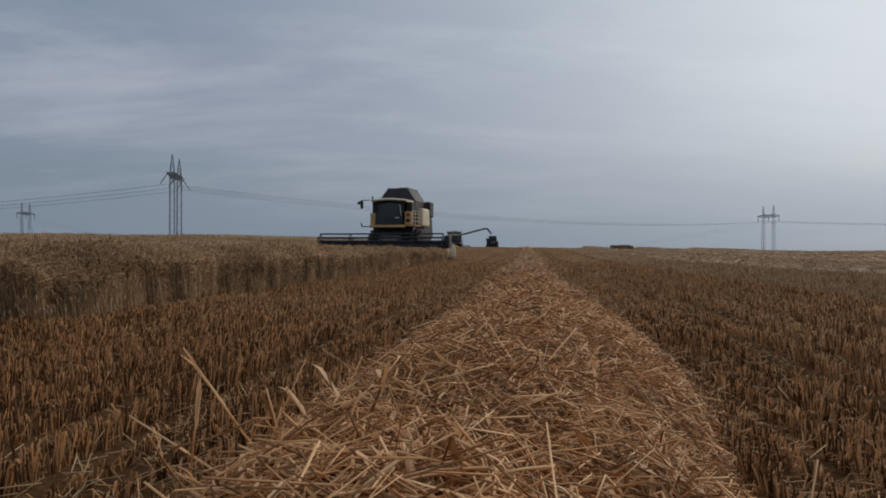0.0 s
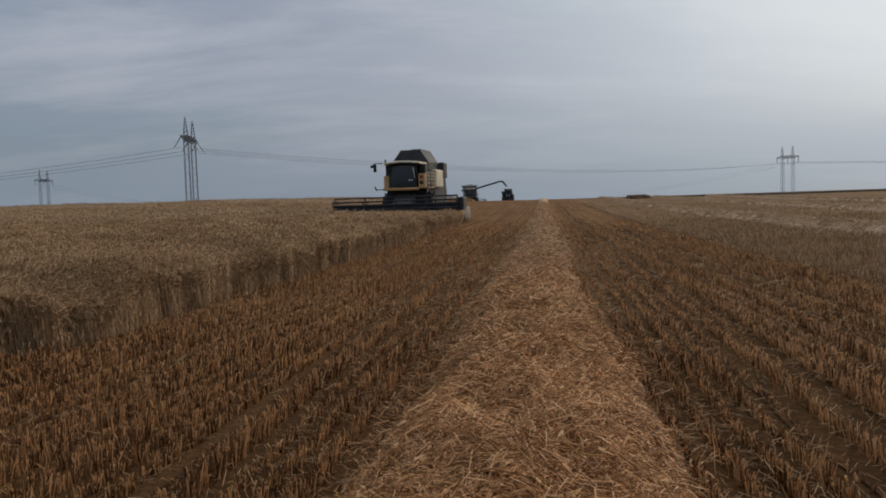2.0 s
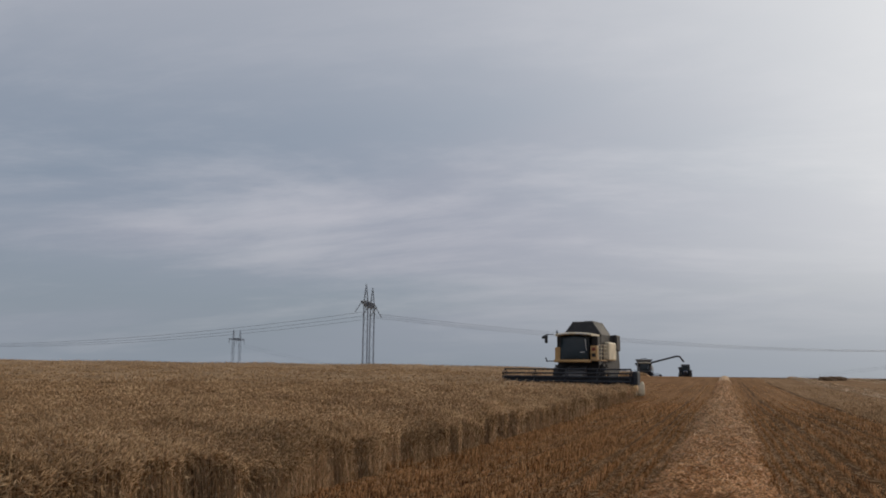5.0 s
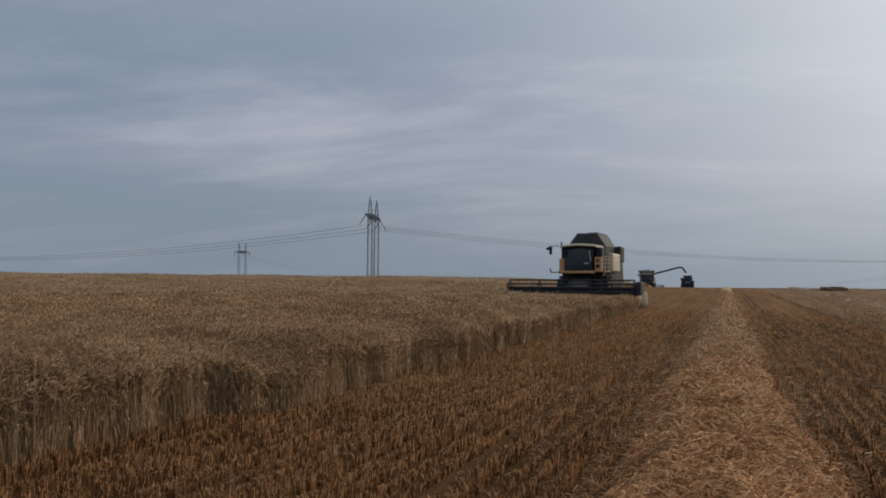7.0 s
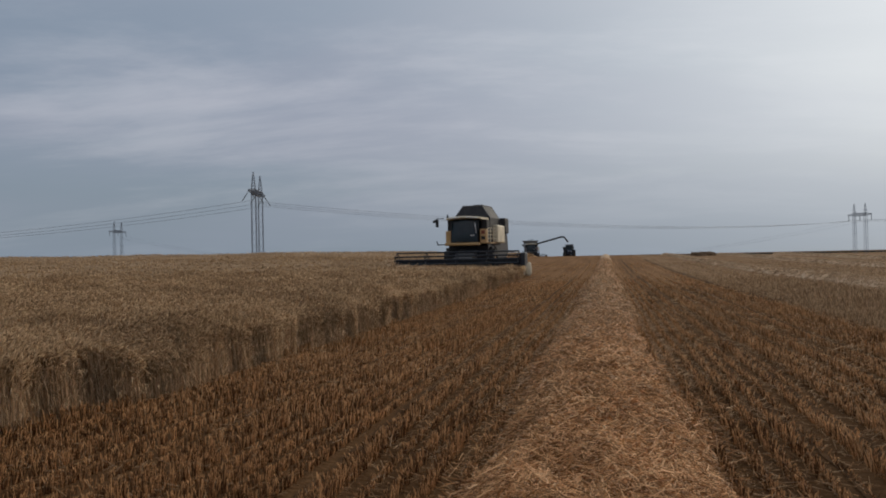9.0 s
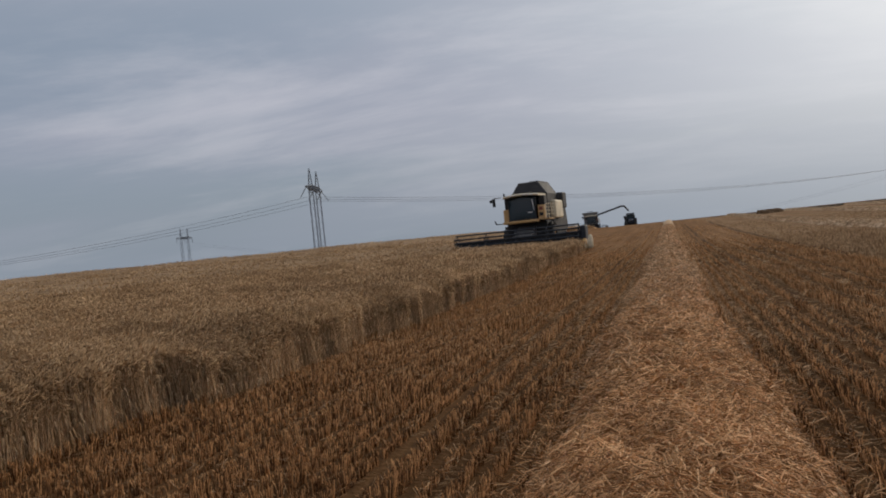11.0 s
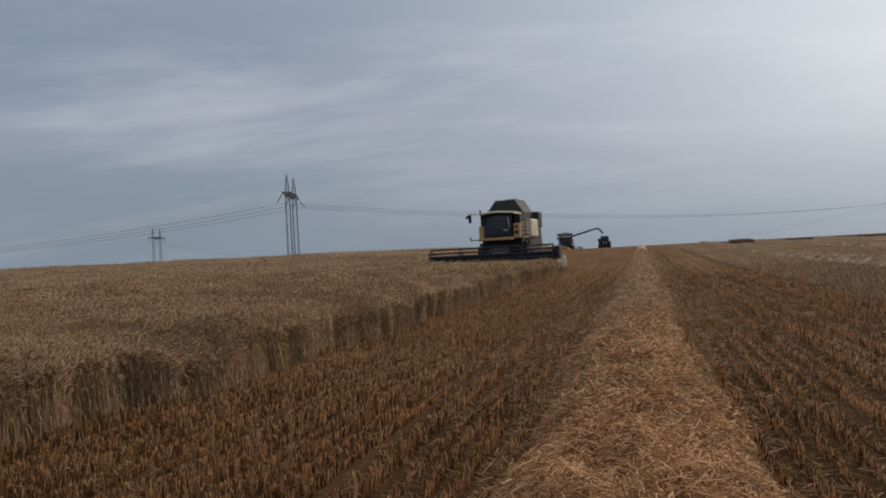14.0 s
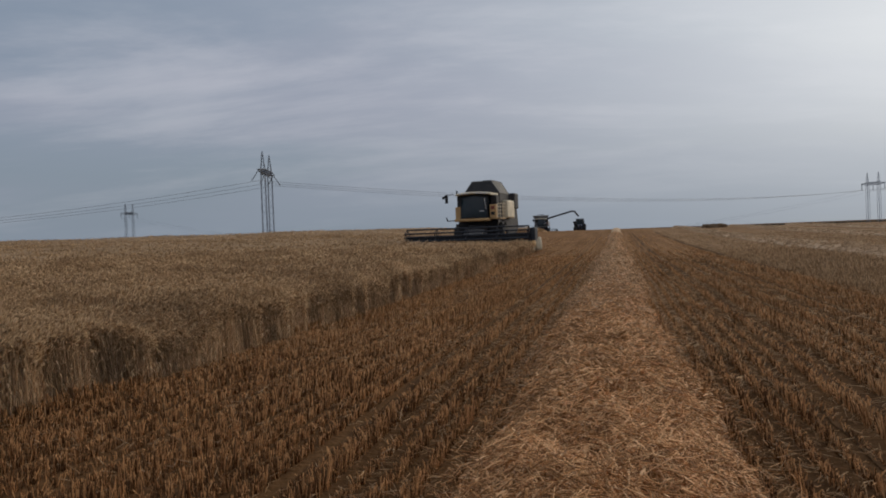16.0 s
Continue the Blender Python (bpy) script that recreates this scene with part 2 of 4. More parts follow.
def sticks(P, Q, w0, w1, sag=None, cap=True):
    """Three-sided straws from P to Q, w0 and w1 wide, with one bend at sag when given. Returns verts, quads, tris."""
    n = len(P)
    w0, w1 = np.broadcast_to(w0, n)[:, None], np.broadcast_to(w1, n)[:, None]
    d = Q - P
    d = d / np.maximum(np.linalg.norm(d, axis=1, keepdims=True), 1e-6)
    ref = np.where(np.abs(d[:, 2:3]) > 0.9, np.array([[1.0, 0, 0]]), np.array([[0, 0, 1.0]]))
    a = np.cross(d, ref)
    a /= np.maximum(np.linalg.norm(a, axis=1, keepdims=True), 1e-6)
    b = np.cross(d, a)
    turn = np.random.RandomState(n % 9973).uniform(0, 2 * math.pi, (n, 1))
    rings = [(P, w0), (Q, w1)] if sag is None else [(P, w0), ((P + Q) / 2 + sag, (w0 + w1) / 2), (Q, w1)]
    k = len(rings)
    V = np.empty((n, 3 * k, 3))
    for j, (c, w) in enumerate(rings):
        for i in range(3):
            an = turn + 2 * math.pi * i / 3
            V[:, 3 * j + i] = c + (a * np.cos(an) + b * np.sin(an)) * w * 0.5
    base = (np.arange(n) * 3 * k)[:, None]
    quads = []
    for j in range(k - 1):
        for i in range(3):
            i2 = (i + 1) % 3
            quads.append(base + np.array([[3 * j + i, 3 * j + i2, 3 * j + 3 + i2, 3 * j + 3 + i]]))
    tris = base + np.array([[3 * k - 3, 3 * k - 2, 3 * k - 1]]) if cap else None
    return V.reshape(-1, 3), np.concatenate(quads), tris


def spindles(C, D, length, width):
    """Ears: pointed three-sided spindles from C along D."""
    n = len(C)
    length, width = np.broadcast_to(length, n)[:, None], np.broadcast_to(width, n)[:, None]
    ref = np.where(np.abs(D[:, 2:3]) > 0.9, np.array([[1.0, 0, 0]]), np.array([[0, 0, 1.0]]))
    a = np.cross(D, ref)
    a /= np.linalg.norm(a, axis=1, keepdims=True)
    b = np.cross(D, a)
    V = np.empty((n, 5, 3))
    V[:, 0] = C
    mid = C + D * length * 0.4
    turn = np.random.RandomState(n % 9973).uniform(0, 2 * math.pi, (n, 1))
    for i in range(3):
        an = turn + 2 * math.pi * i / 3
        V[:, 1 + i] = mid + (a * np.cos(an) + b * np.sin(an)) * width * 0.5
    V[:, 4] = C + D * length
    base = (np.arange(n) * 5)[:, None]
    f = []
    for i in range(3):
        j = (i + 1) % 3
        f += [base + np.array([[0, 1 + j, 1 + i]]), base + np.array([[4, 1 + i, 1 + j]])]
    return V.reshape(-1, 3), np.concatenate(f)


def ribbons(P, D, length, width, droop):
    """Dry leaves: narrow ribbons that rise along D and droop at the end."""
    n = len(P)
    length, width, droop = [np.broadcast_to(v, n)[:, None] for v in (length, width, droop)]
    side = np.cross(D, np.array([[0.0, 0, 1.0]]))
    side /= np.maximum(np.linalg.norm(side, axis=1, keepdims=True), 1e-6)
    down = np.array([[0, 0, -1.0]])
    c = [P, P + D * length * 0.55, P + D * length * 0.85 + down * droop]
    V = np.empty((n, 5, 3))
    V[:, 0], V[:, 1] = c[0] - side * width * 0.4, c[0] + side * width * 0.4
    V[:, 2], V[:, 3] = c[1] - side * width * 0.5, c[1] + side * width * 0.5
    V[:, 4] = c[2]
    base = (np.arange(n) * 5)[:, None]
    return V.reshape(-1, 3), base + np.array([[0, 1, 3, 2]]), base + np.array([[2, 3, 4]])


def join(parts):
    """Joins (verts, quads, tris) sets into one."""
    V, Q, T, at = [], [], [], 0
    for v, q, t in parts:
        V.append(v)
        if q is not None and len(q):
            Q.append(q + at)
        if t is not None and len(t):
            T.append(t + at)
        at += len(v)
    return np.concatenate(V), np.concatenate(Q) if Q else None, np.concatenate(T) if T else None


def lumps(u, s, scale, seed):
    """Cheap smooth noise, about -1..1."""
    r = np.random.RandomState(seed)
    out = np.zeros_like(np.asarray(u, float))
    for k in range(6):
        a, f, ph = r.uniform(0, math.pi), r.uniform(0.6, 2.0) / scale, r.uniform(0, 6.28)
        out += np.sin((np.cos(a) * u + np.sin(a) * s) * f * 2 * math.pi + ph)
    return out / 3.0


EDGE = -4.95           # wheat edge
PASS = 4.68            # where the next cut begins
SWATHS = (-0.22, 10.1, 19.5, 28.9)


def edge_u(s):
    s = np.asarray(s, float)
    return EDGE + 0.10 * np.sin(s * 0.9) + 0.07 * np.sin(s * 2.3 + 1) - 0.35 * smooth(11, 6, s) - 0.6 * smooth(20, 58, s) - 9.1 * smooth(56.0, 56.9, s)


# ---- ground ----
def field_material(name, dark, light):
    """Soil or thatch with streaks along the drilled rows."""
    mt = bpy.data.materials.new(name)
    mt.use_nodes = True
    t = mt.node_tree
    N = t.nodes.new
    b = t.nodes["Principled BSDF"]
    b.inputs["Roughness"].default_value = 1.0
    b.inputs["Specular IOR Level"].default_value = 0.03
    co, mp = N("ShaderNodeTexCoord"), N("ShaderNodeMapping")
    mp.inputs["Rotation"].default_value = (0, 0, radians(-TURN))
    link(t, co.outputs["Object"], mp.inputs[0])
    wide, rows, fine = N("ShaderNodeTexNoise"), N("ShaderNodeTexNoise"), N("ShaderNodeTexNoise")
    st = N("ShaderNodeMapping")
    st.inputs["Scale"].default_value = (2.2, 0.05, 1)
    link(t, mp.outputs[0], st.inputs[0])
    link(t, mp.outputs[0], wide.inputs["Vector"])
    link(t, st.outputs[0], rows.inputs["Vector"])
    link(t, mp.outputs[0], fine.inputs["Vector"])
    wide.inputs["Scale"].default_value, rows.inputs["Scale"].default_value, fine.inputs["Scale"].default_value = 0.12, 1.0, 14.0
    s1, s2 = N("ShaderNodeMath"), N("ShaderNodeMath")
    s1.operation = s2.operation = "MULTIPLY_ADD"
    s1.inputs[1].default_value, s2.inputs[1].default_value = 0.45, 0.3
    link(t, rows.outputs[0], s1.inputs[0])
    hf = N("ShaderNodeMath")
    hf.operation = "MULTIPLY"
    hf.inputs[1].default_value = 0.25
    link(t, wide.outputs[0], hf.inputs[0])
    link(t, hf.outputs[0], s1.inputs[2])
    link(t, fine.outputs[0], s2.inputs[0])
    link(t, s1.outputs[0], s2.inputs[2])
    ramp = N("ShaderNodeValToRGB")
    e = ramp.color_ramp.elements
    e[0].position, e[0].color = 0.36, (*dark, 1)
    e[1].position, e[1].color = 0.66, (*light, 1)
    link(t, s2.outputs[0], ramp.inputs[0])
    link(t, ramp.outputs[0], b.inputs["Base Color"])
    bp = N("ShaderNodeBump")
    bp.inputs["Strength"].default_value, bp.inputs["Distance"].default_value = 0.8, 0.04
    link(t, fine.outputs[0], bp.inputs["Height"])
    link(t, bp.outputs[0], b.inputs["Normal"])
    return mt


def build_ground():
    def axis(near, far, step):
        a, v, d = [0.0], 0.0, step
        while v < far:
            if v > near:
                d *= 1.16
            v += d
            a.append(v)
        a = np.array(a)
        return np.concatenate([-a[:0:-1], a])

    xs, ys = axis(20, 4200, 1.0), axis(75, 4200, 1.5)
    X, Y = np.meshgrid(xs, ys)
    Z = rise(X, Y)
    n, m = len(ys), len(xs)
    idx = np.arange(n * m).reshape(n, m)
    q = np.stack([idx[:-1, :-1], idx[:-1, 1:], idx[1:, 1:], idx[1:, :-1]], -1).reshape(-1, 4)
    V = np.stack([X, Y, Z], -1).reshape(-1, 3)
    ob = new("ground", mesh_from("ground", V, q, None, field_material("stubble_field", GROUND_DARK, GROUND_LIGHT), True))
    tagged(ob, "brown soil of a harvested grain field", "ground", kind="structure")


GROUND_DARK = (0.055, 0.028, 0.012)
GROUND_LIGHT = (0.165, 0.088, 0.038)
build_ground()


# ---- stubble in drilled rows ----
def rut(u, s):
    """How much of the stubble the combine's wheels pressed down."""
    d = np.zeros_like(u)
    for c, k in ((-2.05, 0.7), (-3.6, 0.4), (1.40, 0.8), (1.76, 1.0), (2.33, 0.6), (2.92, 0.95), (3.35, 0.7), (3.9, 0.5)):
        d = np.maximum(d, k * np.exp(-((u - c - 0.04 * np.sin(s * 0.5)) / 0.10) ** 2))
    return d


def build_stubble():
    rng = np.random.RandomState(11)
    row = 0.19
    sets, mids, pale = [], [], []
    # (s from, s to, u from, u to, stalks per metre of row, width, sides of the view kept)
    bands = ((-9.0, 1.0, -5.6, 7.0, 14, 0.010), (1.0, 6.0, -5.6, 7.0, 250, 0.0048), (6.0, 12.0, -5.6, 11.0, 175, 0.0066), (12, 24, -5.6, 19.0, 66, 0.0108), (24, 46, -5.8, 34.0, 16, 0.019), (46, 90, -15.4, 62.0, 3.2, 0.034))
    for s0, s1, u0, u1, per, w in bands:
        rr = np.arange(u0, u1, row)
        tall = 1 + 0.24 * np.random.RandomState(2).normal(0, 1, 2000).clip(-1.5, 1.5)
        n = int(len(rr) * (s1 - s0) * per * 1.18)
        k = rng.randint(0, len(rr), n)
        s = rng.uniform(s0, s1, n)
        # tufts: stalks gather in bunches along the row
        s = s + 0.03 * np.sin(s * 41 + k)
        u = rr[k] + rng.normal(0, 0.011, n) + 0.02 * np.sin(s * 0.7 + 0.3)
        rk = tall[np.round((rr[k] + 16) / row).astype(int)]
        keep = (u > edge_u(s) + 0.02) & (np.abs(u) < 0.72 * np.maximum(s, 0) + 4.5)
        for c in SWATHS:
            keep &= np.abs(u - c) > 0.56
        patch = lumps(u, s, 2.3, 5)
        keep &= rng.rand(n) > np.clip(0.03 + 0.12 * patch + 0.25 * np.maximum(lumps(u, s, 0.55, 71) - 0.45, 0), 0, 0.6)
        # tufts along each row, with gaps between them
        tuft = np.sin(s * (27 + 5 * np.sin(k * 1.7)) + k * 2.3) + 0.6 * np.sin(s * 61 + k * 5.1)
        keep &= rng.rand(n) < np.where(tuft > -0.2, 1.0, 0.5)
        r = rut(u, s)
        keep &= rng.rand(n) > 0.93 * r
        # bare strip and taller stubble where two cuts meet
        seam = np.exp(-((u - PASS - 0.12 * np.sin(s * 0.6)) / 0.22) ** 2)
        keep &= rng.rand(n) > 0.8 * seam
        u, s, r, seam, patch, rk = u[keep], s[keep], r[keep], seam[keep], patch[keep], rk[keep]
        n = len(u)
        x, y = uv(u, s)
        z = rise(x, y)
        ht = (0.098 + 0.02 * patch + rng.normal(0, 0.017, n) + 0.03 * (u > PASS)) * rk * (1 - 0.65 * r)
        ht = np.clip(ht, 0.03, 0.22)
        lean = rng.normal(0, 0.15 + 0.3 * r[:, None], (n, 2))
        P = np.stack([x, y, z - 0.01], 1)
        Q = P + np.stack([lean[:, 0] * ht, lean[:, 1] * ht, ht], 1)
        ww = w * rng.uniform(0.7, 1.35, n)
        # farther stalks paled, haze painted in; some tan ones right of the swath
        paled = rng.rand(n) < np.maximum(smooth(5, 17, s), 0.4 * smooth(0.9, 2.0, u))
        for dest, side in ((sets, (u <= PASS) & ~paled), (mids, (u <= PASS) & paled), (pale, u > PASS)):
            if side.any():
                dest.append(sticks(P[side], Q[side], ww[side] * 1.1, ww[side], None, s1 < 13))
        # a dry leaf on some
        pick = rng.rand(n) < (0.22 if s1 < 13 else 0.0)
        an = rng.uniform(0, 6.28, n)[pick]
        D = np.stack([np.cos(an) * 0.7, np.sin(an) * 0.7, np.full(len(an), 0.6)], 1)
        v, q, t = ribbons((P + (Q - P) * rng.uniform(0.2, 0.9, (n, 1)))[pick], D, rng.uniform(0.05, 0.14, len(an)), ww[pick] * 1.6, 0.03)
        sets.append((v, q, t))
    v, q, t = join(sets)
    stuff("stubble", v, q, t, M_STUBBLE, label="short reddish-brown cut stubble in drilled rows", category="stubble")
    stuff("stubble", *join(mids), M_STUBBLE_MID, label="tan stubble rows, the far ones paled as by haze", category="stubble")
    v, q, t = join(pale)
    stuff("stubble", v, q, t, M_STUBBLE_PALE, label="taller paler stubble left by an earlier cut", category="stubble")
    # loose chaff and short straws lying between the rows
    parts = []
    for s0, s1, u0, u1, n, ln, w in ((1.0, 9.0, -5.0, 8.0, 36000, 0.085, 0.0052), (9, 24, -5.0, 18.0, 110000, 0.11, 0.0085), (24, 60, -5.5, 40.0, 52000, 0.18, 0.018)):
        u, s = rng.uniform(u0, u1, n), rng.uniform(s0, s1, n)
        dens = 0.30 + 0.28 * lumps(u, s, 1.7, 9) + 0.45 * np.exp(-((np.abs(u + 0.3) - 1.0) / 0.6) ** 2) - 0.4 * rut(u, s) + 0.22 * smooth(0.4, 1.6, u) * (0.7 + 0.6 * lumps(u, s, 0.8, 19)) - 0.10 * smooth(-1.5, -3.0, u) + 0.3 * np.exp(-((u - 1.15) / 0.22) ** 2) + 0.2 * np.exp(-((u - 2.3) / 0.3) ** 2)
        keep = (rng.rand(n) < dens) & (u > edge_u(s) + 0.05)
        u, s = u[keep], s[keep]
        m = len(u)
        x, y = uv(u, s)
        an = rng.uniform(0, 6.28, m)
        L = ln * rng.uniform(0.4, 1.6, m)
        z = rise(x, y) + rng.uniform(0.005, 0.07, m)
        P = np.stack([x, y, z], 1)
        Q = P + np.stack([np.cos(an) * L, np.sin(an) * L, rng.normal(0, 0.03, m)], 1)
        parts.append(sticks(P, Q, w * 0.9, w * 0.7))
    v, q, t = join(parts)
    stuff("chaff", v, q, t, M_LITTER, label="pale chaff and broken straw scattered on the soil", category="chaff")


build_stubble()


def far_stubble():
    az = np.radians(np.linspace(-16, 75, 300))
    r = np.geomspace(15, 1250, 112)
    A, R = np.meshgrid(az, r, indexing="ij")
    x, y = R * np.sin(A), R * np.cos(A)
    u, s = x * DY - y * DX, x * DX + y * DY
    z = rise(x, y) - 0.06 + 0.15 * smooth(18, 62, R) + 0.03 * lumps(u, s * 0.2, 1.5, 61) * smooth(20, 60, R)
    z = np.where(u < edge_u(s) + 0.3, rise(x, y) - 0.3, z)
    n, m = A.shape
    idx = np.arange(n * m).reshape(n, m)
    q = np.stack([idx[:-1, :-1], idx[:-1, 1:], idx[1:, 1:], idx[1:, :-1]], -1).reshape(-1, 4)
    V = np.stack([x, y, z], -1).reshape(-1, 3)
    old = u.ravel()[q].mean(1) > PASS
    stuff("far_stubble", V, q[~old], None, field_material("far_new_stubble", (0.15, 0.076, 0.032), (0.30, 0.168, 0.080)), label="far brown stubble of the newest cut", category="stubble")
    stuff("far_stubble", V, q[old], None, field_material("far_stubble", (0.15, 0.085, 0.040), (0.34, 0.215, 0.118)), label="far pale stubble running up to the crest", category="stubble")


far_stubble()


def wheel_tracks():
    m_track = material("pressed_soil", (0.085, 0.045, 0.021), 0.4, 1.0, scale=3.0, tint=(0.19, 0.105, 0.048), spec=0.03)

    def strip(c, half, seed, name, label):
        s = np.concatenate([np.arange(-9, 40, 0.15), np.arange(40, 110, 1.0)])
        mid = c + 0.04 * np.sin(s * 0.5) + 0.02 * lumps(s * 0, s, 1.4, seed)
        w = half * np.clip(1 + 0.55 * lumps(s * 0, s, 0.9, seed + 1), 0.25, 1.8)
        cols = []
        for k in (-1, 0, 1):
            x, y = uv(mid + w * k, s)
            cols.append(np.stack([x, y, rise(x, y) + (0.010 if k else 0.004) + 0.10 * smooth(22, 64, s)], 1))
        n = len(s)
        V = np.concatenate(cols)
        i = np.arange(n - 1)
        q = np.concatenate([np.stack([i, i + n, i + n + 1, i + 1], 1), np.stack([i + n, i + 2 * n, i + 2 * n + 1, i + n + 1], 1)])
        tagged(new(name, mesh_from(name, V, q, None, m_track)), label, "wheel track", kind="structure")

    for c, h in ((1.40, 0.03), (1.76, 0.075), (-2.05, 0.03)):
        strip(c, h, 100 + int(c * 10), "wheel_track", "dark pressed wheel track between stubble rows")
    strip(PASS, 0.12, 140, "cut_seam", "dark ragged seam between two cuts")


wheel_tracks()


# ---- swaths of threshed straw ----
def swath_top(du, s, seed):
    """Height of the heap at du from its middle line."""
    half = 0.74 + 0.09 * lumps(np.zeros_like(s), s, 2.0, seed)
    k = np.clip(1 - (np.abs(du) / half) ** 2.2, 0, 1)
    return k * (0.39 + 0.04 * lumps(du * 2, s, 1.3, seed + 1)) * (1.0 if seed < 30 else 0.9)


def swath_line(s, near):
    """Sideways wander of a swath's middle line."""
    return 0.06 * np.sin(s * 0.35) + 0.03 * np.sin(s * 1.1) - (0.16 * smooth(4.6, 1.8, s) if near else 0.0)


def build_swath(u0, s0, s1, near, seed, label):
    rng = np.random.RandomState(seed)
    thing = new("straw_swath")
    ss = np.concatenate([np.arange(s0, min(s1, 30), 0.12), np.arange(max(s0, 30), s1, 0.8)])
    uu = np.linspace(-0.95, 0.95, 17)
    S, U = np.meshgrid(ss, uu, indexing="ij")
    wig = swath_line(S, near)
    x, y = uv(U + u0 + wig, S)
    Z = rise(x, y) + swath_top(U, S, seed) * 0.97 - 0.015
    n, m = S.shape
    idx = np.arange(n * m).reshape(n, m)
    q = np.stack([idx[:-1, :-1], idx[:-1, 1:], idx[1:, 1:], idx[1:, :-1]], -1).reshape(-1, 4)
    stuff("straw_bed", np.stack([x, y, Z], -1).reshape(-1, 3), q, None, M_STRAW_BED if near else M_STRAW_OLD, thing)
    parts, pale_straws = [], []
    bands = ((s0, 0.8, 260, 0.016, 0.16), (0.8, 3.0, 5600, 0.0046, 0.125), (3.0, 5.0, 5600, 0.0052, 0.11), (5.0, 9.0, 4200, 0.0066, 0.105), (9, 18, 2600, 0.0088, 0.11), (18, 40, 800, 0.014, 0.15), (40, 100, 110, 0.022, 0.22)) if near else ((s0, 40, 170, 0.016, 0.22), (40, s1, 35, 0.04, 0.3))
    for a, b, dens, w, ln in bands:
        cnt = int((b - a) * 1.8 * dens)
        s = rng.uniform(a, b, cnt)
        du = np.where(rng.rand(cnt) < 0.55, rng.uniform(-0.74, 0.74, cnt), rng.normal(0, 0.42, cnt))
        keep = np.abs(du) < 1.2
        s, du = s[keep], du[keep]
        cnt = len(s)
        wg = swath_line(s, near)
        x, y = uv(du + u0 + wg, s)
        top = swath_top(du, s, seed)
        z = rise(x, y) + top + rng.normal(0.0, 0.026, cnt) + 0.012
        z = np.maximum(z, rise(x, y) + 0.01)
        an, tilt = rng.uniform(0, 6.28, cnt), rng.normal(0.05, 0.34, cnt)
        L = ln * rng.gamma(4, 0.25, cnt) * 0.5
        D = np.stack([np.cos(an) * np.cos(tilt), np.sin(an) * np.cos(tilt), np.sin(tilt)], 1)
        C = np.stack([x, y, z], 1)
        # straws follow the slope of the heap
        sl = (swath_top(du + 0.03, s, seed) - top) / 0.03
        D[:, 2] += sl * (D[:, 0] * DY - D[:, 1] * DX) * 0.55
        D /= np.linalg.norm(D, axis=1, keepdims=True)
        P, Q = C - D * L[:, None], C + D * L[:, None]
        ww = w * rng.uniform(0.55, 1.3, cnt)
        sag = rng.normal(0, 1, (cnt, 3)) * (L * 0.2)[:, None] if 1 < b < 6 else None
        # share of paler straw grows with distance along the swath
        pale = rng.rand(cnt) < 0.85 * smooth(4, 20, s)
        for dest, k in ((parts, ~pale), (pale_straws, pale)):
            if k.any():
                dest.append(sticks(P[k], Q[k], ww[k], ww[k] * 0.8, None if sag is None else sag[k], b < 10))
        if b < 10:
            k = rng.rand(cnt) < 0.3
            parts.append(ribbons(P[k], D[k], L[k] * 1.4, ww[k] * 2.2, 0.01))
    v, q, t = join(parts)
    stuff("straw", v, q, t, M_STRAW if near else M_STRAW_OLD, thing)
    stuff("straw", *join(pale_straws), M_STRAW_PALE if near else M_STRAW_OLD, thing)
    tagged(thing, label, "straw swath", "straw swaths across the field")
    return thing


build_swath(SWATHS[0], -9.0, 150, True, 21, "long heaped swath of loose golden-brown straw")
for i, c in enumerate(SWATHS[1:]):
    build_swath(c, 14 + 9 * i, 150, False, 31 + i, "distant swath of greyish straw across the stubble")


def loose_stalks():
    rng = np.random.RandomState(8)
    parts = []
    # long stalks that stick out of the heap's shoulder: foot (x, z), reach (x, z)
    for x, z, dx, dz in ((-0.54, 0.39, -0.123, 0.167), (-0.59, 0.32, -0.217, 0.081), (-0.64, 0.37, 0.019, 0.106), (-0.62, 0.38, 0.106, 0.041), (-0.55, 0.33, 0.039, 0.084), (-0.47, 0.37, -0.022, 0.111), (-0.40, 0.39, -0.061, 0.089), (-0.34, 0.44, -0.045, 0.061), (-0.69, 0.32, -0.025, 0.072), (-0.40, 0.40, -0.039, 0.061), (-0.50, 0.35, 0.03, 0.09), (-0.28, 0.45, 0.03, 0.06)):
        lean = rng.normal(0, 0.05)
        Q = np.array([x + dx, 1.85 + lean, z + dz])
        P = np.array([x - dx * 0.7, 1.85 - lean, z - dz * 0.7])
        parts.append(sticks(P[None], Q[None], 0.0068, 0.0048, rng.normal(0, 0.005, (1, 3))))
        D = (Q - P) / np.linalg.norm(Q - P)
        parts.append(ribbons((P * 0.4 + Q * 0.6)[None], D[None] + rng.normal(0, 0.25, (1, 3)), 0.11, 0.010, 0.02))
    v, q, t = join(parts)
    stuff("loose_straw", v, q, t, M_STRAW, label="few long straw stalks sticking out of the swath", category="straw")


loose_stalks()


# ---- standing wheat ----
def wheat_h(u, s):
    back = edge_u(s) - u
    return 0.77 + 0.05 * lumps(u * 0.5, s, 4.0, 3) + 0.04 * lumps(u * 0.45, s, 1.3, 4) + 0.05 * lumps(u, s, 1.7, 78) + 0.05 * lumps(u, s, 3.6, 77) - 0.15 * smooth(0.45, 0.0, back)


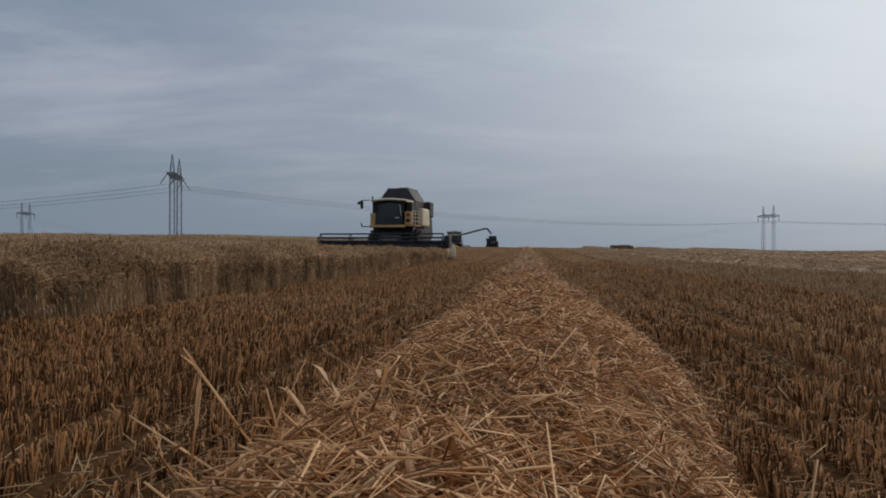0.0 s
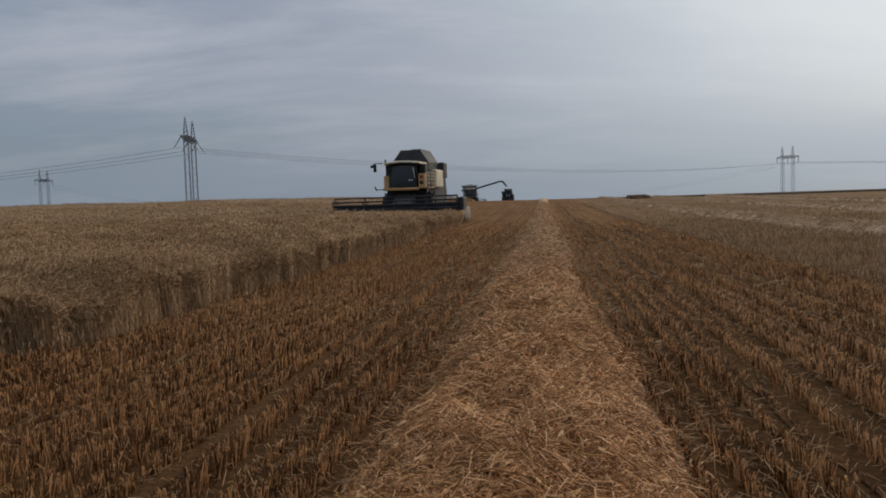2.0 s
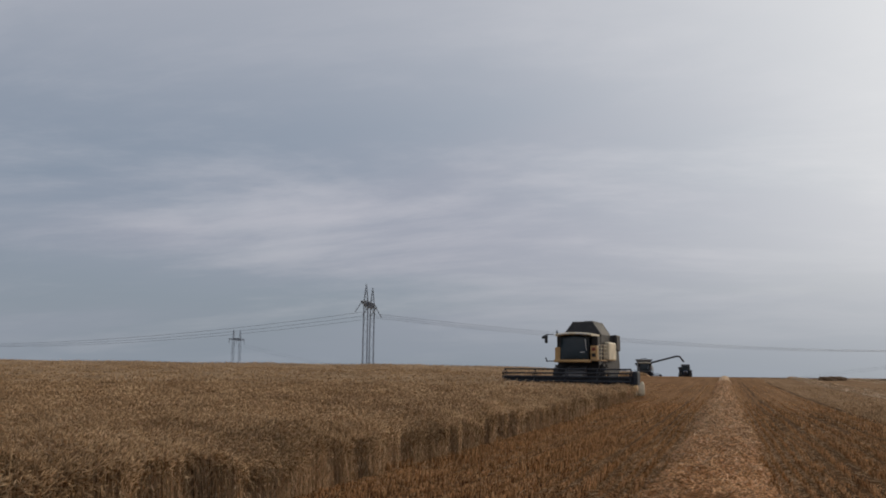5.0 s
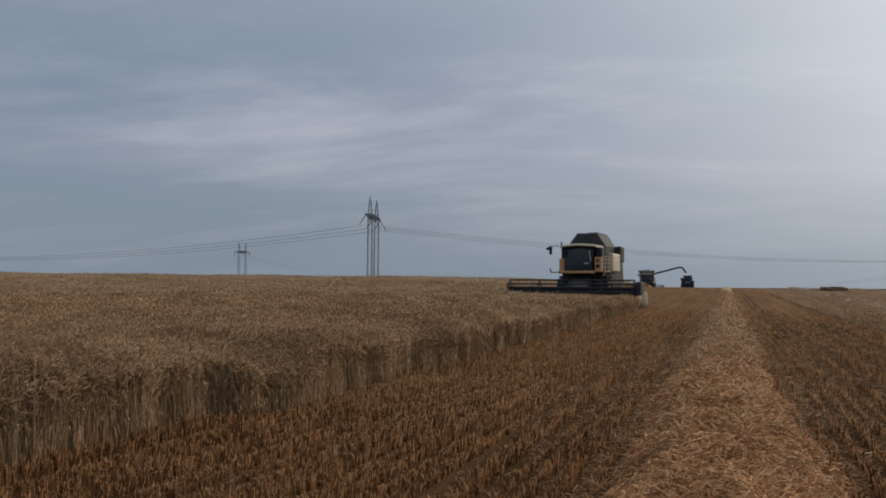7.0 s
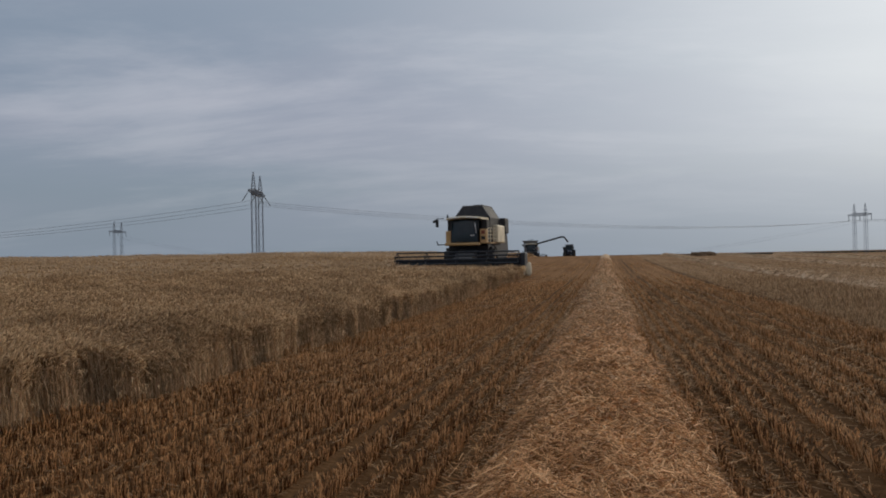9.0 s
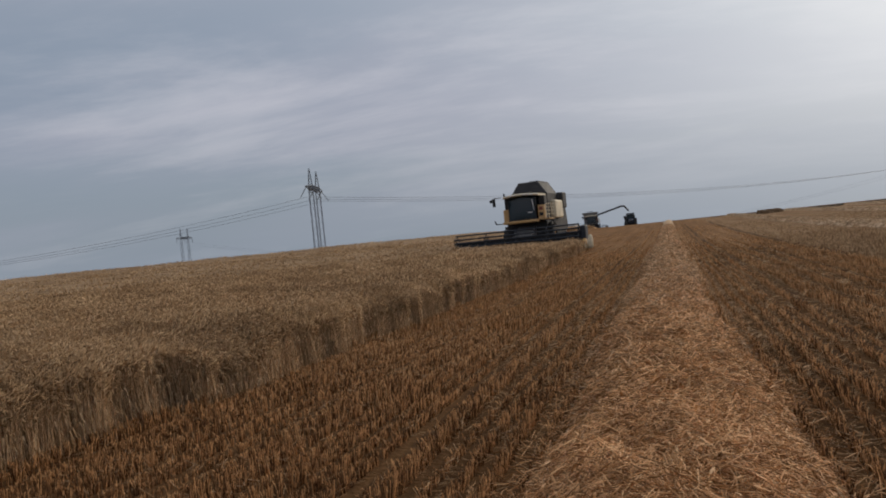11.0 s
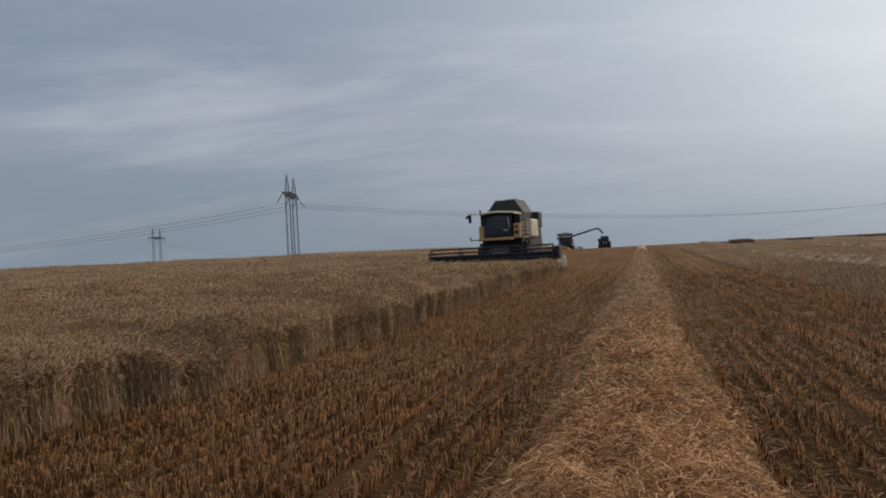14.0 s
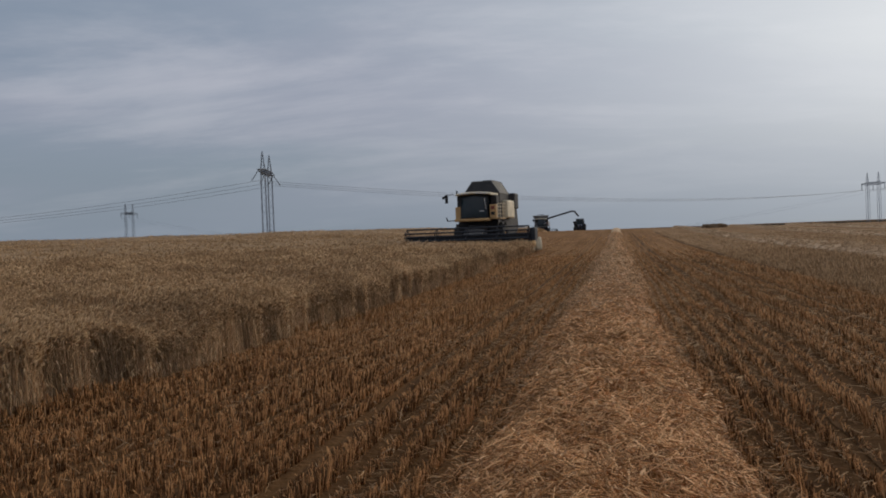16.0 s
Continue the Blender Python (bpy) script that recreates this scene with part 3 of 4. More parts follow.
def build_wheat():
    rng = np.random.RandomState(5)
    thing = new("wheat_field")
    tagged(thing, "standing ripe wheat with pale drooping ears", "wheat field")
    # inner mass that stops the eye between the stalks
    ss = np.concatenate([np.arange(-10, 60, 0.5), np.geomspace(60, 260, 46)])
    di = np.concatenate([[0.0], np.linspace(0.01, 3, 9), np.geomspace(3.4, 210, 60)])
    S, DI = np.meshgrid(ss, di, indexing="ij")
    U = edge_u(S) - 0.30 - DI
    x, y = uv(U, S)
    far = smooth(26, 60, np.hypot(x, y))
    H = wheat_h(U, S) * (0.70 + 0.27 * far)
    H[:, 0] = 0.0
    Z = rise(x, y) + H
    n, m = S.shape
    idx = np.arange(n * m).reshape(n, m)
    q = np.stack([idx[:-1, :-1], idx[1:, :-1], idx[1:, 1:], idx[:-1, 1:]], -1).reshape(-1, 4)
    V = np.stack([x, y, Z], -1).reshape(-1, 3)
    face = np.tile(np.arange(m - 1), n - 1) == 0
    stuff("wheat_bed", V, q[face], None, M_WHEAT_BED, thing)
    # top sheet is coloured dark, as shade between the ears
    stuff("far_wheat", V, q[~face], None, M_WHEAT_FAR_GAPS, thing)

    def stalks(u, s, low, w, ear, leaf, stem=True):
        n = len(u)
        x, y = uv(u, s)
        g = rise(x, y)
        h = (wheat_h(u, s) + rng.normal(0, 0.035, n)) * (1 - 0.42 * rng.rand(n) ** 2 * smooth(0.55, 0.05, edge_u(s) - u))
        lean = np.stack([0.06 * lumps(u, s, 0.9, 14), 0.05 + 0.06 * lumps(u, s, 1.2, 15)], 1) + rng.normal(0, 0.10, (n, 2))
        rim = smooth(0.30, 0.0, edge_u(s) - u)
        # stalks at the cut stand up or lean back into the field
        lean[:, 0] = np.where(lean[:, 0] > 0, lean[:, 0] * (1 - 0.85 * smooth(0.9, 0.25, edge_u(s) - u)), lean[:, 0])
        lean[:, 0] -= 0.05 * rim * (1 + 0.6 * lumps(u * 0, s, 1.6, 16))
        P = np.stack([x, y, g + low * h], 1)
        Q = np.stack([x + lean[:, 0] * h, y + lean[:, 1] * h, g + h * 0.93], 1)
        P[:, :2] += lean * (low * h)[:, None] * 0.6
        ww = w * rng.uniform(0.7, 1.3, n)
        st = sticks(P, Q, ww * 1.1, ww * 0.8, None, False)
        an = -0.4 + 1.3 * lumps(u, s, 3.0, 41) + rng.normal(0, 0.9, n) + 1.2 * rim * rng.rand(n)
        dr = 0.35 * lumps(u, s, 2.2, 42) + rng.normal(0.35, 0.5, n)
        D = np.stack([np.cos(an) * np.cos(dr), np.sin(an) * np.cos(dr), np.sin(dr)], 1)
        ev, ef = spindles(Q, D, ear * rng.uniform(0.8, 1.3, n), ear * 0.19 * (w / 0.006) ** 0.35)
        parts_e = [(ev, None, ef)]
        # beard of the ear
        tip = Q + D * ear * 0.6
        a2 = D + rng.normal(0, 0.25, (n, 3))
        rb = ribbons(tip, a2, ear * 0.9, ww * 0.9, 0.0)
        if w < 0.0085:
            parts_e.append(rb)
        parts_s = [st] if stem else []
        if leaf:
            k = rng.rand(n) < leaf
            la = rng.uniform(0, 6.28, k.sum())
            LD = np.stack([np.cos(la) * 0.55, np.sin(la) * 0.55, np.full(len(la), 0.75)], 1)
            parts_s.append(ribbons((P + (Q - P) * rng.uniform(0.1, 0.8, (n, 1)))[k], LD, rng.uniform(0.12, 0.26, k.sum()), ww[k] * 1.9, rng.uniform(0.03, 0.14, k.sum())))
        return parts_s, parts_e

    S_parts, E_parts = [], []
    # cut face along the edge
    for s0, s1, per, w, lf in ((-10, 3, 110, 0.012, 0.3), (3, 16, 2300, 0.0054, 0.6), (16, 32, 1300, 0.008, 0.5), (32, 66, 480, 0.013, 0.4), (66, 165, 70, 0.032, 0.3)):
        n = int((s1 - s0) * per)
        s = rng.uniform(s0, s1, n)
        u = edge_u(s) - np.abs(rng.normal(0, 0.24, n)) + 0.05 + 0.07 * lumps(s * 0, s, 0.9, 8)
        a, b = stalks(u, s, 0.0, w, 0.085 * (w / 0.0055) ** 0.4, lf)
        S_parts += a
        E_parts += b
    # the field behind it, tops only
    for r0, r1, count, w in ((3, 14, 24000, 0.0056), (14, 26, 30000, 0.0085), (26, 45, 34000, 0.0145), (45, 80, 26000, 0.024), (80, 165, 22000, 0.030)):
        r = np.sqrt(rng.uniform(r0 ** 2, r1 ** 2, count * 3))
        az = np.radians(rng.uniform(-48, 9, count * 3))
        x, y = r * np.sin(az), r * np.cos(az)
        u, s = x * DY - y * DX, x * DX + y * DY
        patch = lumps(u, s, 1.7, 78) + 0.7 * lumps(u, s, 3.6, 77)
        keep = (u < edge_u(s) - 0.12) & (rng.rand(len(u)) < 0.10 + 0.90 * smooth(-0.55, 0.15, patch))
        u, s = u[keep][:count], s[keep][:count]
        a, b = stalks(u, s, 0.55 if r1 < 50 else 0.8, w, 0.09 * (w / 0.0065) ** 0.5, 0.25 if r1 < 30 else 0, r1 < 30)
        S_parts += a
        E_parts += b
    stuff("wheat_stalks", *join(S_parts), M_WHEAT_STALK, thing)
    stuff("wheat_ears", *join(E_parts), M_WHEAT_EAR, thing)


build_wheat()


# ---- bmesh helpers for things ----
def bm_box(bm, lo, hi, m=None, bevel=0.0):
    vs = bmesh.ops.create_cube(bm, size=1)["verts"]
    lo, hi = Vector(lo), Vector(hi)
    mat = Matrix.Translation((lo + hi) / 2) @ Matrix.Diagonal((*(hi - lo), 1))
    if bevel:
        ed = list({e for v in vs for e in v.link_edges})
        bmesh.ops.transform(bm, matrix=mat, verts=vs)
        res = bmesh.ops.bevel(bm, geom=ed, offset=bevel, segments=2, affect="EDGES", profile=0.5)
        vs = list({v for f in res["faces"] for v in f.verts} | {v for v in vs if v.is_valid})
        if m is not None:
            bmesh.ops.transform(bm, matrix=m, verts=vs)
        return vs
    bmesh.ops.transform(bm, matrix=(m @ mat) if m is not None else mat, verts=vs)
    return vs


def bm_tube(bm, a, b, r, seg=8, r2=None):
    a, b = Vector(a), Vector(b)
    d = b - a
    m = Matrix.Translation((a + b) / 2) @ d.to_track_quat("Z", "Y").to_matrix().to_4x4()
    bmesh.ops.create_cone(bm, cap_ends=True, segments=seg, radius1=r, radius2=r if r2 is None else r2, depth=d.length, matrix=m)


def bm_loft(bm, rings, cap=True):
    vs = [[bm.verts.new(p) for p in ring] for ring in rings]
    k = len(vs[0])
    for a, b in zip(vs, vs[1:]):
        for i in range(k):
            bm.faces.new((a[i], a[(i + 1) % k], b[(i + 1) % k], b[i]))
    if cap:
        bm.faces.new(vs[0][::-1])
        bm.faces.new(vs[-1])


def box(lo, hi, bevel=0.0):
    bm = bmesh.new()
    bm_box(bm, lo, hi, None, bevel)
    return bm


def part(name, bm, mat, parent, label=""):
    bmesh.ops.recalc_face_normals(bm, faces=bm.faces)
    me = bpy.data.meshes.new(name)
    bm.to_mesh(me)
    bm.free()
    me.materials.append(mat)
    ob = new(name, me)
    ob.parent = parent
    return tagged(ob, label)


def wheel(parent, name, centre, r, width, rim_mat):
    """Farm tyre with slanting lugs, and its rim."""
    cx, cy, cz = centre
    bm = bmesh.new()
    prof = ((0.55, -0.46), (0.80, -0.5), (0.95, -0.47), (1.0, -0.32), (1.0, 0.32), (0.95, 0.47), (0.80, 0.5), (0.55, 0.46))
    seg = 28
    rings = []
    for k in range(seg):
        an = 2 * math.pi * k / seg
        rings.append([(cx + w * width, cy + math.cos(an) * p * (r - 0.03), cz + math.sin(an) * p * (r - 0.03)) for p, w in prof])
    vs = [[bm.verts.new(p) for p in ring] for ring in rings]
    for a, b in zip(vs, vs[1:] + vs[:1]):
        for i in range(len(prof)):
            j = (i + 1) % len(prof)
            bm.faces.new((a[i], a[j], b[j], b[i]))
    for k in range(20):
        an = 2 * math.pi * k / 20
        for side in (-1, 1):
            m = Matrix.Translation((cx, cy, cz)) @ Matrix.Rotation(an + side * 0.08, 4, "X") @ Matrix.Translation((side * width * 0.24, 0, r - 0.02)) @ Matrix.Rotation(side * 0.6, 4, "Z")
            bm_box(bm, (-width * 0.26, -0.03, -0.03), (width * 0.26, 0.03, 0.02), m)
    ty = part(name, bm, M_RUBBER, parent, "dusty black lugged tyre")
    bm = bmesh.new()
    bm_tube(bm, (cx - width * 0.3, cy, cz), (cx + width * 0.3, cy, cz), r * 0.55, 20)
    bm_tube(bm, (cx - width * 0.42, cy, cz), (cx + width * 0.42, cy, cz), r * 0.2, 12)
    part("rim", bm, rim_mat, ty)
    return ty


# ---- combine harvester: its front looks along local -y, header at y = 0 ----
def combine(header_w=9.15, pipe=False, body=None, label="", full=True):
    body = body or M_YELLOW
    c = new("combine_harvester")
    tagged(c, label, "combine harvester", "combine harvesters at work")
    hw = header_w / 2
    # header trough
    bm = bmesh.new()
    sec = [(-0.55, 0.06), (-0.5, 0.12), (0.25, 0.10), (0.55, 0.16), (0.80, 0.42), (0.86, 1.12), (0.80, 1.20), (0.78, 0.44), (0.53, 0.24), (0.2, 0.16), (-0.5, 0.14)]
    bm_loft(bm, [[(x, y, z) for y, z in sec] for x in (-hw, hw)])
    bm_tube(bm, (-hw, 0.82, 1.2), (hw, 0.82, 1.2), 0.07, 8)
    head = part("header", bm, M_REEL, c, "dark steel cutting header")
    bm = bmesh.new()
    bm_tube(bm, (-hw + 0.08, 0.35, 0.46), (hw - 0.08, 0.35, 0.46), 0.2, 16)
    turns = 18
    for side in (-1, 1):
        prev = None
        for k in range(turns * 10):
            f = k / (turns * 10)
            x = side * (hw - 0.1 - f * (hw - 0.5))
            an = f * turns * 2 * math.pi * 0.5 * side
            ring = [bm.verts.new((x, 0.35 + math.cos(an) * rr, 0.46 + math.sin(an) * rr)) for rr in (0.19, 0.31)]
            if prev:
                bm.faces.new((prev[0], prev[1], ring[1], ring[0]))
            prev = ring
    part("auger", bm, M_STEEL, head)
    bm = bmesh.new()
    n = int(header_w / 0.0762 / 2)
    for k in range(n):
        x = -hw + 0.1 + k * (header_w - 0.2) / (n - 1)
        bm_loft(bm, [[(x - 0.02, -0.55, 0.06), (x + 0.02, -0.55, 0.06), (x + 0.02, -0.55, 0.11), (x - 0.02, -0.55, 0.11)], [(x - 0.004, -0.72, 0.07), (x + 0.004, -0.72, 0.07), (x + 0.004, -0.72, 0.08), (x - 0.004, -0.72, 0.08)]])
    tagged(part("knife_guard", bm, M_STEEL, head), kind="stuff")
    # reel: six bats on hexagonal spiders
    ry, rz, rad = -0.28, 1.20, 0.54
    bm = bmesh.new()
    bm_tube(bm, (-hw + 0.12, ry, rz), (hw - 0.12, ry, rz), 0.085, 12)
    reel = part("reel", bm, M_REEL, c, "dark six-bat pickup reel")
    offs = [radians(30 + 60 * k) for k in range(6)]
    for k, an in enumerate(offs):
        bm = bmesh.new()
        y, z = ry + math.cos(an) * rad, rz + math.sin(an) * rad
        bm_tube(bm, (-hw + 0.14, y, z), (hw - 0.14, y, z), 0.05, 8)
        for i in range(int(header_w / 0.15)):
            x = -hw + 0.22 + i * 0.15
            bm_tube(bm, (x, y, z), (x, y + 0.05, z - 0.23), 0.006, 4)
        part("bat", bm, M_REEL, reel)
    for k in range(5):
        x = -hw + 0.18 + k * (header_w - 0.36) / 4
        bm = bmesh.new()
        pts = [Vector((x, ry + math.cos(a) * rad, rz + math.sin(a) * rad)) for a in offs]
        for a, b in zip(pts, pts[1:] + pts[:1]):
            bm_tube(bm, a, b, 0.022, 5)
            bm_tube(bm, a, (x, ry, rz), 0.022, 5)
        part("spider", bm, M_REEL, reel)
    for side in (-1, 1):
        bm = bmesh.new()
        x = side * hw
        prof = [(-1.15, 0.10), (-0.5, 0.62), (0.2, 0.95), (0.86, 1.2), (0.86, 0.1), (-0.5, 0.05)]
        bm_loft(bm, [[(x - 0.05, y, z) for y, z in prof], [(x + 0.05, y, z) for y, z in prof]])
        end = part("end_panel", bm, M_REEL, head)
        bm = bmesh.new()
        bm_tube(bm, (x + side * 0.02, 0.8, 1.18), (x + side * 0.02, ry, rz), 0.05, 8)
        bm_tube(bm, (x + side * 0.02, 0.5, 0.7), (x + side * 0.02, 0.05, 1.14), 0.035, 8)
        part("reel_arm", bm, M_BLACK, head)
        bm = bmesh.new()
        px = x + side * 0.12
        bm_loft(bm, [[(px - 0.03, -1.9, 0.10), (px + 0.03, -1.9, 0.10), (px + 0.03, -1.9, 0.16), (px - 0.03, -1.9, 0.16)],
                     [(px - 0.10, -1.2, 0.06), (px + 0.13, -1.2, 0.06), (px + 0.11, -1.2, 0.52), (px - 0.08, -1.2, 0.52)],
                     [(px - 0.12, -0.35, 0.06), (px + 0.20, -0.35, 0.06), (px + 0.14, -0.35, 0.74), (px - 0.06, -0.35, 0.74)],
                     [(px - 0.12, 0.3, 0.10), (px + 0.16, 0.3, 0.10), (px + 0.12, 0.3, 0.55), (px - 0.06, 0.3, 0.55)]])
        part("crop_divider", bm, body if side > 0 else M_REEL, head, "dusty crop divider in the body's colour" if side > 0 else "dark crop divider")
    part("drive_shield", box((hw - 0.06, -0.35, 0.45), (hw + 0.26, 0.55, 1.62), 0.06), M_REEL, head, "dark drive shield at the header's end")
    for gx, gy, top, lean in ((0.48, -0.50, 0.92, 0.10), (0.10, -0.80, 0.56, -0.04)):
        bm = bmesh.new()
        rings = []
        for f, w, d in ((0.0, 0.17, 0.16), (0.15, 0.23, 0.22), (0.55, 0.20, 0.20), (0.85, 0.13, 0.15), (1.0, 0.05, 0.08)):
            rings.append([(hw + gx + lean * f + w * math.cos(a), gy + d * math.sin(a), 0.05 + f * top) for a in np.linspace(0, 2 * math.pi, 12, endpoint=False)])
        bm_loft(bm, rings)
        part("guard_plate", bm, M_GREY if pipe else M_CREAM, head, "rounded pale dusty guard")
    # throat
    bm = bmesh.new()
    bm_loft(bm, [[(-0.75, 0.8, 0.35), (0.75, 0.8, 0.35), (0.75, 0.8, 1.15), (-0.75, 0.8, 1.15)], [(-0.7, 3.0, 1.1), (0.7, 3.0, 1.1), (0.7, 3.0, 1.95), (-0.7, 3.0, 1.95)]])
    part("feeder_house", bm, M_GREY, c, "dusty grey feeder housing")
    # body
    bm = bmesh.new()
    side = [(2.9, 1.0), (2.9, 2.1), (4.1, 2.35), (4.1, 3.55), (8.6, 3.55), (9.6, 2.9), (9.9, 1.7), (8.8, 1.2), (5.0, 0.9)]
    bm_loft(bm, [[(-1.5, y, z) for y, z in side], [(1.5, y, z) for y, z in side]])
    # the far machine's hull is lighter grey: haze put into its paint
    hull = part("body", bm, M_GREY if pipe else M_TANK, c, "dusty sheet-metal body")
    for sgn in (-1, 1):
        bm = bmesh.new()
        bm_box(bm, (sgn * 1.53 - 0.03, 5.0, 1.15), (sgn * 1.53 + 0.03, 8.4, 2.9), None, 0.02)
        part("side_panel", bm, M_TANK, hull, "dusty dark side panel")
        bm = bmesh.new()
        for k in range(9):
            bm_box(bm, (sgn * 1.58 - 0.02, 7.0, 3.0 + k * 0.06), (sgn * 1.58 + 0.02, 8.3, 3.03 + k * 0.06))
        part("grille", bm, M_BLACK, hull)
    part("front_plate", box((-1.62, 2.80, 0.85), (1.62, 2.96, 2.02), 0.03), M_BLACK, hull, "dark plate under the cab")
    # engine hood behind the tank
    part("engine_hood", box((-1.55, 6.9, 3.4), (1.65, 9.0, 4.25), 0.15), M_TANK, hull, "dark engine hood")
    # cab
    bm = bmesh.new()
    for x in (-1.06, 1.06):
        bm_loft(bm, [[(x - 0.05, 1.75, 2.2), (x + 0.05, 1.75, 2.2), (x + 0.05, 1.87, 2.2), (x - 0.05, 1.87, 2.2)], [(x * 1.0 - 0.05, 2.0, 4.0), (x + 0.05, 2.0, 4.0), (x + 0.05, 2.12, 4.0), (x - 0.05, 2.12, 4.0)]])
        bm_box(bm, (x - 0.05, 3.5, 2.2), (x + 0.05, 3.65, 4.0))
    bm_box(bm, (-1.1, 1.7, 2.0), (1.1, 3.7, 2.25))
    cab = part("cab", bm, M_BLACK, c, "tall dark glazed driver's cab")
    bm = bmesh.new()
    rings = []
    for f in np.linspace(0, 1, 7):
        z = 2.25 + f * 1.75
        bulge = 0.22 * math.sin(f * math.pi * 0.8)
        row = []
        for g in np.linspace(-1, 1, 9):
            row.append((g * 1.01, 1.78 + f * 0.25 - bulge * 0.5 - 0.22 * (1 - g * g), z))
        rings.append(row + [(p[0], p[1] + 0.02, p[2]) for p in row[::-1]])
    bm_loft(bm, rings)
    ws = part("windscreen", bm, M_GLASS, cab, "dark curved windscreen")
    for x in (-1.06, 1.06):
        part("side_window", box((x - 0.015, 1.9, 2.3), (x + 0.015, 3.5, 3.95)), M_GLASS, cab)
    part("rear_window", box((-1.0, 3.56, 2.3), (1.0, 3.6, 3.95)), M_BLACK, cab)
    bm = bmesh.new()
    bm_tube(bm, (0.9, 1.66, 3.75), (1.0, 1.70, 2.9), 0.03, 6)
    part("sticker", box((0.52, 1.60, 2.72), (0.86, 1.66, 2.80)), M_PALE, ws, "small pale sticker bar")
    part("wiper", bm, M_PALE, cab, "pale wiper arm")
    # cab floor beam and flank panels in yellow
    bm = bmesh.new()
    bm_box(bm, (-1.5, 1.42, 2.0), (1.3, 1.9, 2.2), None, 0.05)
    part("front_beam", bm, body, cab, "yellow front bumper beam")
    part("flank_panel", box((-1.60, 2.0, 2.1), (-1.13, 2.9, 3.15), 0.05), body, cab, "yellow flank panel beside the cab")
    part("dark_locker", box((-1.52, 2.3, 3.15), (-1.13, 3.3, 4.0), 0.03), M_TANK, cab)
    part("dark_locker", box((1.13, 2.6, 2.3), (1.62, 3.4, 4.0), 0.03), M_TANK, cab)
    # roof with lamps
    bm = bmesh.new()
    rings = []
    for g in np.linspace(-1, 1, 9):
        lift = 0.10 * (1 - g * g)
        x, lip = g * 1.42, 1.62 - 0.22 * (1 - g * g)
        rings.append([(x, lip, 4.04 + lift), (x, lip + 0.10, 4.00 + lift), (x, 3.85, 4.00), (x, 3.85, 4.18), (x, lip + 0.15, 4.17 + lift), (x, lip + 0.02, 4.12 + lift)])
    bm_loft(bm, rings)
    roof = part("roof", bm, M_CREAM, cab, "dusty pale cab roof")
    for x in (-1.0, -0.7, -0.4, 0.4, 0.7, 1.0):
        y, z = 1.59 - 0.19 * (1 - (x / 1.42) ** 2), 4.05 + 0.10 * (1 - (x / 1.42) ** 2)
        part("work_lamp", box((x - 0.10, y - 0.02, z - 0.04), (x + 0.10, y + 0.05, z + 0.06), 0.02), M_LAMP, roof)
    bm = bmesh.new()
    bm_tube(bm, (-1.34, 1.8, 4.15), (-1.34, 1.8, 4.42), 0.06, 10)
    part("beacon", bm, M_BLACK, roof)
    # mirrors
    bm = bmesh.new()
    bm_tube(bm, (-1.55, 1.6, 4.12), (-2.05, 1.35, 4.10), 0.03, 6)
    bm_tube(bm, (-2.05, 1.35, 4.10), (-2.3, 1.35, 3.95), 0.03, 6)
    arm = part("mirror_arm", bm, M_BLACK, cab)
    part("mirror", box((-2.17, 1.3, 3.45), (-1.93, 1.36, 4.05), 0.02), M_BLACK, arm, "black rear-view mirror")
    part("small_mirror", box((-2.4, 1.3, 3.78), (-2.18, 1.36, 3.98), 0.02), M_BLACK, arm)
    bm = bmesh.new()
    bm_tube(bm, (-1.55, 1.85, 2.1), (-2.1, 1.6, 2.08), 0.035, 6)
    bm_tube(bm, (-2.1, 1.6, 2.05), (-2.2, 1.6, 2.35), 0.05, 8)
    part("lamp_bracket", bm, M_BLACK, cab, "lower lamp on a bent bracket")
    # steps, platform and rail on the driver's side
    bm = bmesh.new()
    bm_box(bm, (1.15, 2.0, 2.12), (2.05, 3.6, 2.2))
    plat = part("platform", bm, body, c)
    part("locker_box", box((1.22, 1.95, 2.2), (1.75, 2.5, 3.25), 0.03), body, plat, "yellow locker beside the cab")
    for z in (2.42, 2.86):
        part("tail_lamp", box((1.32, 1.92, z), (1.62, 1.96, z + 0.26), 0.01), M_RED if z > 2.6 else M_BLACK, plat)
    bm = bmesh.new()
    for x, y in ((1.85, 1.98), (2.05, 1.98), (2.05, 2.8), (2.05, 3.6)):
        bm_tube(bm, (x, y, 2.2), (x, y, 3.3), 0.028, 6)
    for z in (2.5, 2.78, 3.05, 3.3):
        bm_tube(bm, (1.85, 1.98, z), (2.05, 1.98, z), 0.028, 6)
        bm_tube(bm, (2.05, 1.98, z), (2.05, 3.6, z), 0.024, 6)
    part("hand_rail", bm, M_CREAM, plat, "pale yellow guard rail")
    bm = bmesh.new()
    for y in (2.2, 2.7):
        bm_tube(bm, (2.08, y, 0.55), (2.02, y, 2.2), 0.028, 6)
    for k in range(5):
        bm_box(bm, (1.98, 2.2, 0.6 + k * 0.33), (2.14, 2.7, 0.64 + k * 0.33))
    part("ladder", bm, M_BLACK, plat)
    part("rear_locker", box((1.5, 4.7, 2.2), (1.95, 7.0, 3.65), 0.12), M_CREAM, hull, "pale rounded side cover")
    part("air_intake", box((1.45, 7.0, 3.0), (2.0, 8.2, 4.3), 0.1), M_TANK, hull, "dark cooling intake housing")
    # grain tank with raised extensions
    bm = bmesh.new()
